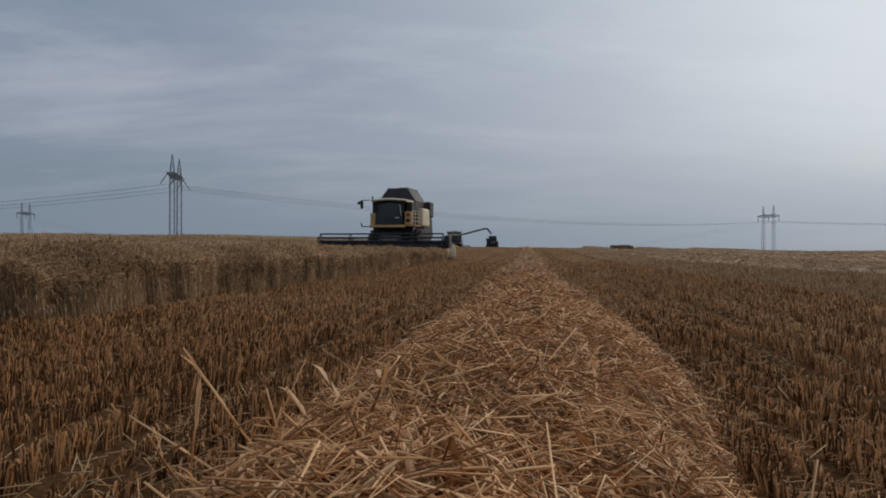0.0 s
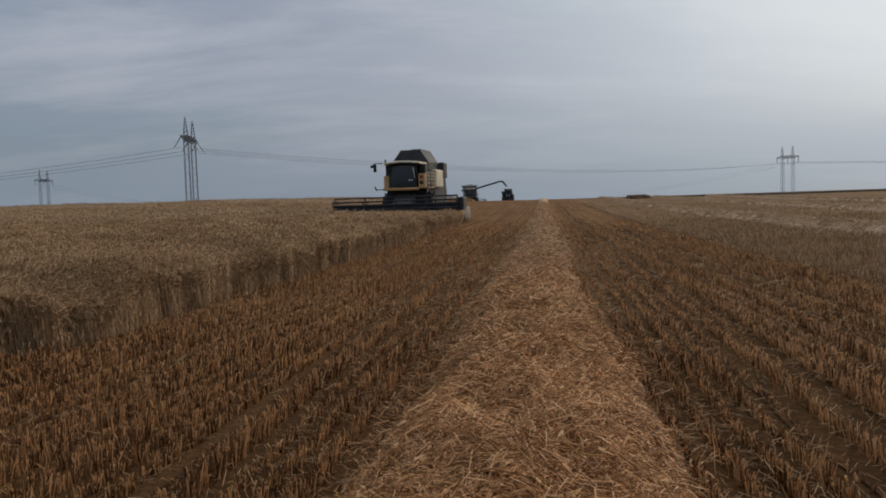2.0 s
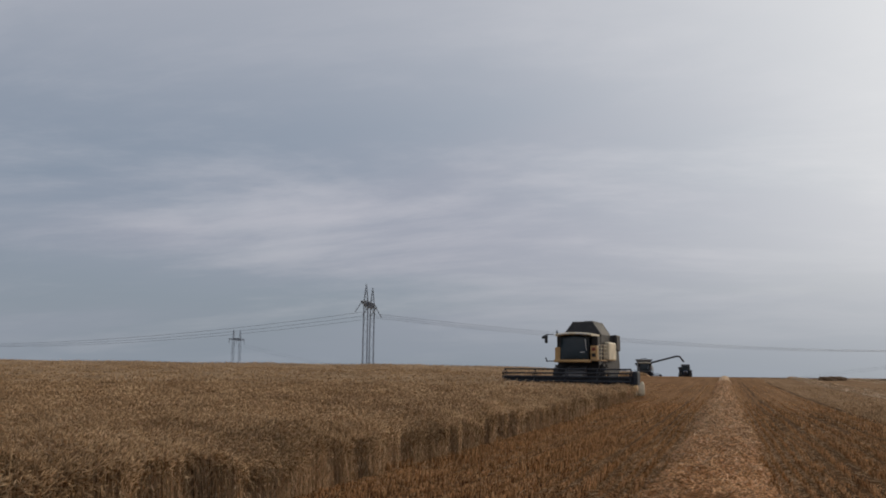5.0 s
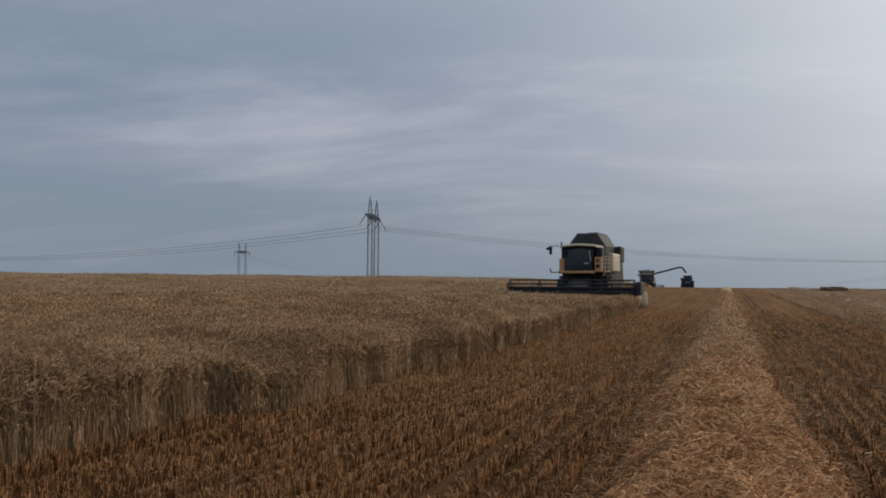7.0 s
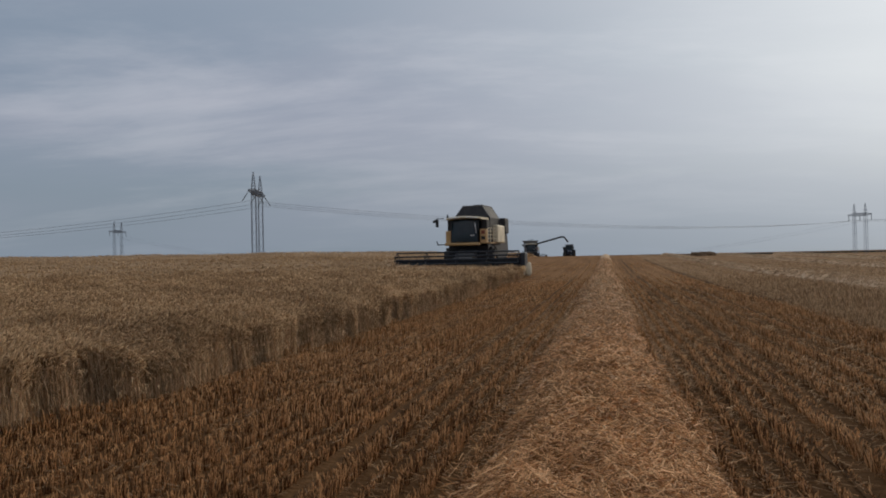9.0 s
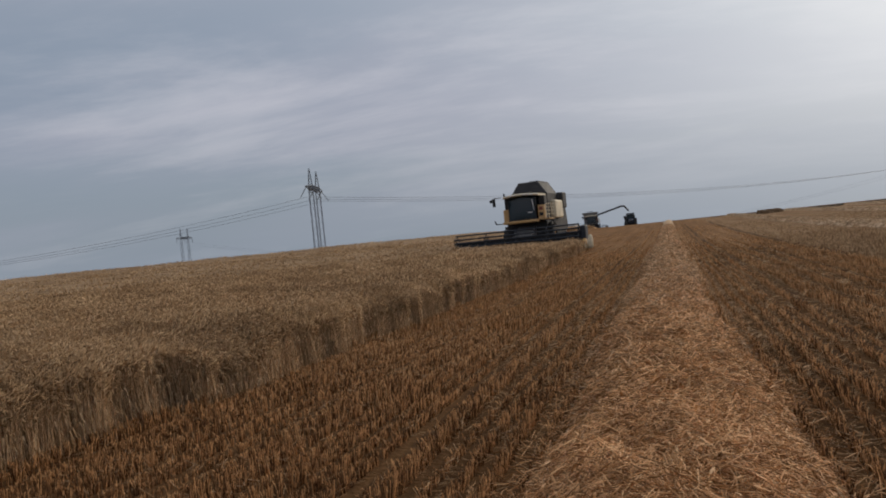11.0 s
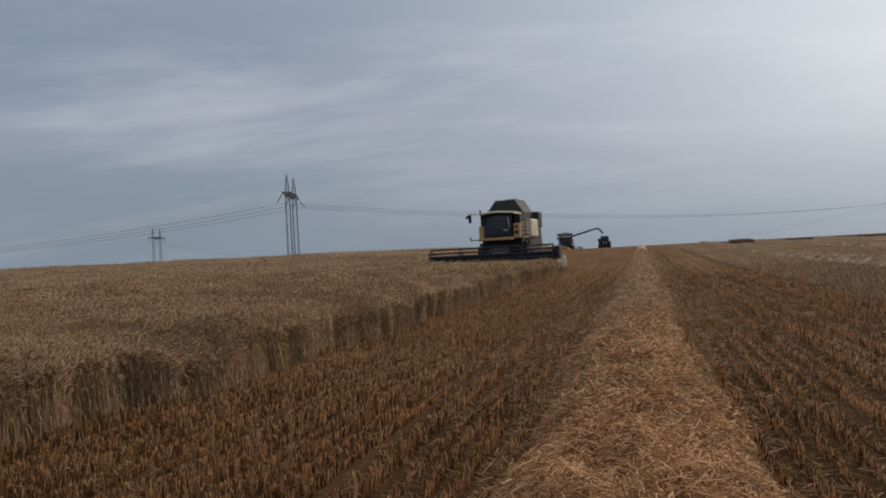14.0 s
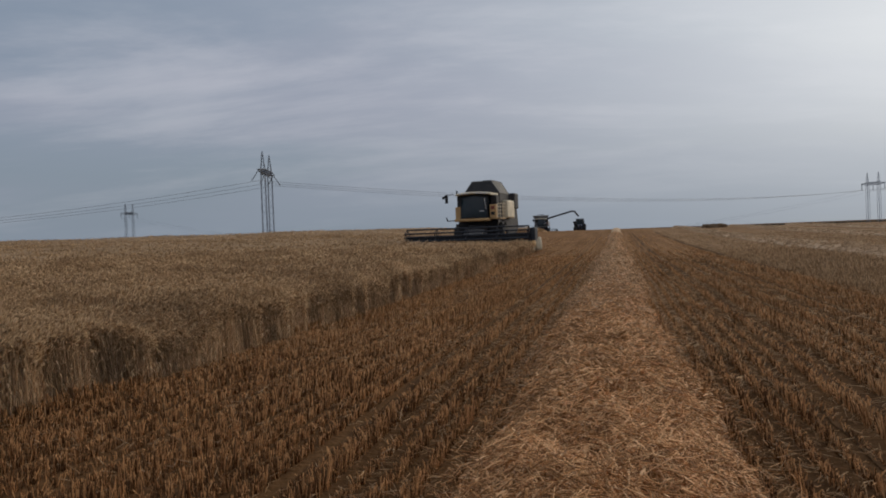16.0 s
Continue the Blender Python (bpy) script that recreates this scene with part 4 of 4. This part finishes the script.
    a = [(-1.5, 4.0, 4.22), (1.5, 4.0, 4.22), (1.5, 6.9, 4.22), (-1.5, 6.9, 4.22)]
    b = [(-0.85, 4.35, 5.22), (0.75, 4.35, 5.22), (0.95, 6.5, 5.22), (-0.95, 6.5, 5.22)]
    if pipe:
        b = [(-2.0, 3.7, 5.0), (2.0, 3.7, 5.0), (2.0, 7.0, 5.0), (-2.0, 7.0, 5.0)]
    low = [(-1.5, 4.0, 3.5), (1.5, 4.0, 3.5), (1.5, 6.9, 3.5), (-1.5, 6.9, 3.5)]
    bi = [(x * 0.96, 5.4 + (y - 5.4) * 0.97, z) for x, y, z in b]
    ai = [(x * 0.96, 5.4 + (y - 5.4) * 0.97, z) for x, y, z in a]
    bm_loft(bm, [low, a, b, bi, ai], True)
    # far tank lightened likewise, as seen through haze
    tank = part("grain_tank", bm, M_GREY if pipe else M_TANK, c, "dark grain tank with raised sloping extensions")
    bm = bmesh.new()
    for p, q in zip(a, b):
        bm_tube(bm, p, q, 0.035, 6)
    for k in range(4):
        bm_tube(bm, b[k], b[(k + 1) % 4], 0.04, 6)
    part("tank_rim", bm, M_GREY, tank)
    part("tank_cover", box((-0.75, 4.5, 5.2), (-0.1, 6.3, 5.27), 0.02), M_TANK, tank)
    part("tank_cover", box((0.0, 4.5, 5.2), (0.75, 6.3, 5.31), 0.02), M_TANK, tank)
    # wheels
    for sgn in (-1, 1):
        wheel(c, "front_tyre", (sgn * 1.72, 3.6, 0.98), 0.98, 0.72, body)
        wheel(c, "rear_tyre", (sgn * 1.45, 8.3, 0.66), 0.66, 0.5, body)
    bm = bmesh.new()
    bm_tube(bm, (-1.4, 3.6, 0.98), (1.4, 3.6, 0.98), 0.16, 10)
    part("axle", bm, M_BLACK, c)
    bm = bmesh.new()
    bm_tube(bm, (-1.3, 8.3, 0.66), (1.3, 8.3, 0.66), 0.12, 10)
    part("axle", bm, M_BLACK, c)
    # the cab stands high over the header, and is narrow beside it
    wide = [head, reel, *head.children, *reel.children]
    for o in c.children_recursive:
        for v in o.data.vertices:
            v.co.z += 0.26 * float(smooth(1.88, 2.02, v.co.z))
            if o not in wide:
                v.co.x *= 0.92
                v.co.z -= 0.075 * max(0.0, v.co.z - 1.9)
    if pipe:
        bm = bmesh.new()
        pts = [(1.3, 5.0, 3.6), (1.7, 4.9, 4.3), (7.2, 3.6, 5.75), (7.9, 3.45, 5.7), (8.7, 3.3, 4.6)]
        for p, q in zip(pts, pts[1:]):
            bm_tube(bm, p, q, 0.2, 12)
            bmesh.ops.create_uvsphere(bm, u_segments=10, v_segments=6, radius=0.2, matrix=Matrix.Translation(q))
        part("unloading_pipe", bm, M_TANK, c, "dark unloading pipe swung out over a trailer")
    return c


def put(ob, az, r, turn=TURN, dz=0.0):
    x, y = r * math.sin(radians(az)), r * math.cos(radians(az))
    ob.matrix_basis = pose(x, y, ground_at(x, y) + dz, 0, 0, turn)


near_combine = combine(label="yellow and black combine harvester cutting wheat head-on")
hx, hy = uv(-10.25, 55.6)
near_combine.matrix_basis = pose(hx, hy, ground_at(hx, hy), 0, 0, TURN - 6)

far_combine = combine(header_w=6.6, pipe=True, body=M_GREY, label="grey combine harvester, paled as by haze, unloading grain on the crest")
put(far_combine, 1.75, 190, TURN + 8)


# ---- tractor with grain trailer ----
def tractor():
    t = new("tractor")
    tagged(t, "dark blue tractor facing the field, on the crest", "tractor")
    part("hood", box((-0.42, 0.0, 0.95), (0.42, 2.0, 1.75), 0.1), M_BLUE, t)
    part("grille", box((-0.32, -0.04, 1.0), (0.32, 0.02, 1.65), 0.02), M_BLACK, t)
    for x in (-0.3, 0.3):
        part("headlight", box((x - 0.09, -0.06, 1.45), (x + 0.09, -0.03, 1.58), 0.01), M_LAMP, t)
    bm = bmesh.new()
    for x in (-0.78, 0.78):
        for y in (2.0, 3.4):
            bm_tube(bm, (x, y, 1.2), (x * 0.92, y, 2.75), 0.06, 6)
    bm_box(bm, (-0.8, 1.95, 1.0), (0.8, 3.45, 1.35))
    cab = part("cab", bm, M_BLACK, t)
    part("windscreen", box((-0.72, 2.0, 1.35), (0.72, 2.04, 2.72)), M_GLASS, cab)
    part("rear_window", box((-0.72, 3.36, 1.35), (0.72, 3.4, 2.72)), M_GLASS, cab)
    for x in (-0.76, 0.76):
        part("side_window", box((x - 0.015, 2.05, 1.35), (x + 0.015, 3.35, 2.72)), M_GLASS, cab)
    part("roof", box((-0.88, 1.85, 2.75), (0.88, 3.55, 2.97), 0.07), M_BLACK, cab)
    for sgn in (-1, 1):
        wheel(t, "rear_tyre", (sgn * 0.98, 2.9, 0.9), 0.9, 0.58, M_PALE)
        wheel(t, "front_tyre", (sgn * 0.92, 0.5, 0.65), 0.65, 0.45, M_PALE)
        part("mudguard", box((sgn * 0.98 - 0.3, 2.1, 1.8), (sgn * 0.98 + 0.3, 3.5, 1.88), 0.03), M_BLUE, t)
    bm = bmesh.new()
    bm_tube(bm, (0.5, 1.6, 1.6), (0.5, 1.6, 2.8), 0.05, 8)
    part("exhaust", bm, M_BLACK, t)
    bm = bmesh.new()
    bm_tube(bm, (-0.9, 0.5, 0.65), (0.9, 0.5, 0.65), 0.1, 8)
    bm_tube(bm, (-0.9, 2.9, 0.9), (0.9, 2.9, 0.9), 0.12, 8)
    bm_box(bm, (-0.3, 0.2, 0.6), (0.3, 3.6, 1.0))
    part("chassis", bm, M_BLACK, t)
    return t


def trailer():
    t = new("grain_trailer")
    tagged(t, "dark high-sided grain trailer hitched behind the tractor", "trailer")
    bm = bmesh.new()
    lo = [(-0.8, 0, 1.1), (0.8, 0, 1.1), (0.8, 5, 1.1), (-0.8, 5, 1.1)]
    hi = [(-1.25, -0.2, 2.7), (1.25, -0.2, 2.7), (1.25, 5.2, 2.7), (-1.25, 5.2, 2.7)]
    bm_loft(bm, [lo, hi, [(x * 0.95, 2.5 + (y - 2.5) * 0.97, z) for x, y, z in hi], [(x * 0.95, 2.5 + (y - 2.5) * 0.97, z + 0.1) for x, y, z in lo]])
    part("hopper", bm, M_TANK, t)
    for sgn in (-1, 1):
        wheel(t, "tyre", (sgn * 0.95, 2.6, 0.7), 0.7, 0.5, M_PALE)
    bm = bmesh.new()
    bm_tube(bm, (-0.9, 2.6, 0.7), (0.9, 2.6, 0.7), 0.09, 8)
    bm_box(bm, (-0.5, -1.4, 0.75), (0.5, 5.0, 1.1))
    part("drawbar", bm, M_BLACK, t)
    return t


put(tractor(), 4.38, 172, TURN + 3)
put(trailer(), 4.30, 177.5, TURN + 3)


def lorry():
    t = new("lorry")
    tagged(t, "pale dusty lorry behind the combine, half hidden by the crest", "lorry")
    part("cabin", box((-1.15, 0, 0.9), (1.15, 1.9, 2.7), 0.15), M_PALE, t)
    part("windscreen", box((-1.0, -0.03, 1.7), (1.0, 0.01, 2.5), 0.01), M_GLASS, t)
    part("load_box", box((-1.2, 2.1, 1.1), (1.2, 7.5, 3.2), 0.05), M_PALE, t)
    part("bumper", box((-1.15, -0.1, 0.5), (1.15, 0.2, 0.9), 0.04), M_GREY, t)
    part("chassis", box((-0.5, 0.2, 0.6), (0.5, 7.4, 1.1)), M_BLACK, t)
    for sgn in (-1, 1):
        for y in (0.9, 5.6):
            wheel(t, "tyre", (sgn * 1.0, y, 0.5), 0.5, 0.3, M_GREY)
    return t


put(lorry(), 0.10, 200, TURN - 4)


# ---- heap of straw at the far end of a swath ----
def straw_heap():
    rng = np.random.RandomState(77)
    r = 132.0
    az = 13.28
    x0, y0 = r * math.sin(radians(az)), r * math.cos(radians(az))
    bm = bmesh.new()
    bmesh.ops.create_icosphere(bm, subdivisions=4, radius=1)
    for v in bm.verts:
        k = 1 + 0.18 * noise.noise(v.co * 2.1) + 0.08 * noise.noise(v.co * 6)
        v.co = Vector((v.co.x * 1.85 * k, v.co.y * 1.5 * k, max(-0.1, min(v.co.z, 0.5) * 1.25 * k)))
    me = bpy.data.meshes.new("straw_heap")
    bm.to_mesh(me)
    bm.free()
    me.materials.append(material("rotted_straw", (0.17, 0.115, 0.07), 0.45, 0.95, scale=2.0, bump=1.0, spec=0.03))
    ob = new("straw_heap", me)
    ob.location = (x0, y0, ground_at(x0, y0) + 0.04)
    tagged(ob, "low dark heap of old straw on the stubble", "straw heap")


straw_heap()


# ---- power line ----
def pylon(az, r, turn, height=27.5, gap=9.0, arm=21.0, splay=0.0, label=""):
    """Twin-mast lattice portal tower; local x runs along its cross-arm."""
    p = new("pylon")
    tagged(p, label, "pylon", "pylons of the power line")
    hx = height * 0.80
    for sgn in (-1, 1):
        cx = sgn * gap / 2
        bm = bmesh.new()
        w = 0.68
        lev = np.linspace(0, hx, 13)
        cor = [(-w, -w), (w, -w), (w, w), (-w, w)]
        for a, b in cor:
            bm_tube(bm, (cx + a, b, -0.5), (cx + a * 0.9, b * 0.9, hx), 0.085, 5)
            bm_tube(bm, (cx + a * 0.9, b * 0.9, hx), (cx + a * 0.14, b * 0.14, height), 0.08, 5, 0.06)
        for k in range(12):
            for i in range(4):
                a, b = cor[i], cor[(i + 1) % 4]
                if k % 2:
                    a, b = b, a
                bm_tube(bm, (cx + a[0], a[1], lev[k]), (cx + b[0], b[1], lev[k + 1]), 0.022, 4)
        for k in range(5):
            f = 1 - k / 6
            z = hx + (height - hx) * k / 6
            z2 = hx + (height - hx) * (k + 1) / 6
            for i in range(4):
                a, b = cor[i], cor[(i + 1) % 4]
                f2 = 1 - (k + 1) / 6
                bm_tube(bm, (cx + a[0] * f * 0.9, a[1] * f * 0.9, z), (cx + b[0] * f2 * 0.9, b[1] * f2 * 0.9, z2), 0.04, 4)
        part("mast", bm, M_GALV, p)
    bm = bmesh.new()
    for y in (-0.5, 0.5):
        for z in (hx - 0.9, hx + 0.5):
            bm_tube(bm, (-arm / 2, y * 0.4, hx - 0.2), (-gap / 2, y, z), 0.14, 5)
            bm_tube(bm, (-gap / 2, y, z), (gap / 2, y, z), 0.14, 5)
            bm_tube(bm, (gap / 2, y, z), (arm / 2, y * 0.4, hx - 0.2), 0.14, 5)
        nseg = 16
        for k in range(nseg):
            x, x2 = -gap / 2 + gap * k / nseg, -gap / 2 + gap * (k + 1) / nseg
            z, z2 = (hx - 0.9, hx + 0.5) if k % 2 else (hx + 0.5, hx - 0.9)
            bm_tube(bm, (x, y, z), (x2, y, z2), 0.10, 4)
    part("cross_arm", bm, M_GALV, p)
    for x in (-arm / 2 + 0.4, 0, arm / 2 - 0.4):
        bm = bmesh.new()
        for d in ((-1, 1) if splay else (0,)):
            bm_tube(bm, (x, 0, hx - 0.3), (x, d * splay, hx - 3.4), 0.09 if splay else 0.16, 6)
            for k in range(9):
                f = (k + 1) / 10
                bm_tube(bm, (x, d * splay * f, hx - 0.3 - 3.1 * f - 0.04), (x, d * splay * f, hx - 0.3 - 3.1 * f + 0.04), 0.2, 6)
        part("insulator", bm, M_INSUL, p)
    x, y = r * math.sin(radians(az)), r * math.cos(radians(az))
    m = pose(x, y, ground_at(x, y), 0, 0, turn)
    p.matrix_basis = m
    return [m @ Vector((a, 0, hx - 3.4)) for a in (-arm / 2 + 0.4, 0, arm / 2 - 0.4)]


def wires(a, b, sag, rad=0.045):
    """One conductor of the span from a to b, hanging in a curve."""
    bm = bmesh.new()
    pts = []
    for k in range(25):
        f = k / 24
        p = a.lerp(b, f)
        p.z -= 4 * sag * f * (1 - f)
        pts.append(p)
    side = (b - a).cross(Vector((0, 0, 1))).normalized() * rad
    top = Vector((0, 0, rad))
    bm_loft(bm, [[p + side, p + top, p - side, p - top] for p in pts])
    me = bpy.data.meshes.new("power_cable")
    bm.to_mesh(me)
    bm.free()
    me.materials.append(M_WIRE_HAZED)
    tagged(new("power_cable", me), "thin power cable greyed as by haze, hanging between pylons", "power cable", "cables of the power line")


ARM_TURN = 110.0
near_top = pylon(-17.37, 250, 97, height=28.3, gap=11.0, arm=25.0, splay=2.0, label="tall grey twin-mast lattice pylon seen along its arm")
right_top = pylon(22.81, 500, ARM_TURN, height=29.0, gap=8.0, arm=17, label="distant grey twin-mast lattice pylon with hanging insulators")
left_top = pylon(-26.35, 590, 86.0, height=32.2, label="far grey twin-mast lattice pylon on the skyline")
off_left = [Vector((-322 - 0.1 * d, 270 + d, 13)) for d in (-10, 0, 10)]
off_right = [Vector((620 - 0.34 * d, 560 + 0.94 * d, 24)) for d in (-10, 0, 10)]
for k in range(3):
    wires(near_top[k], off_left[k], 5.5)
    wires(near_top[k], right_top[k], 5.5)
    wires(right_top[k], off_right[k], 3.5)
wires(left_top[0], right_top[0], 25.0, 0.032)
wires(left_top[2], right_top[2], 25.0, 0.032)


# ---- far hedges on the horizon ----
def far_hedge():
    rng = np.random.RandomState(3)
    n = 5000
    az = np.radians(rng.uniform(-60, 70, n))
    r = rng.uniform(1300, 1500, n)
    x, y = r * np.sin(az), r * np.cos(az)
    keep = lumps(np.degrees(az), az * 0, 14, 6) > -0.5
    x, y = x[keep], y[keep]
    m = len(x)
    P = np.stack([x, y, rise(x, y)], 1)
    D = np.tile([[0.0, 0.0, 1.0]], (m, 1))
    v, f = spindles(P, D, rng.uniform(0.9, 2.2, m), rng.uniform(5, 11, m))
    stuff("far_hedge", v, None, f, M_TREES, label="dark line of far hedges on the horizon", category="hedge")


far_hedge()
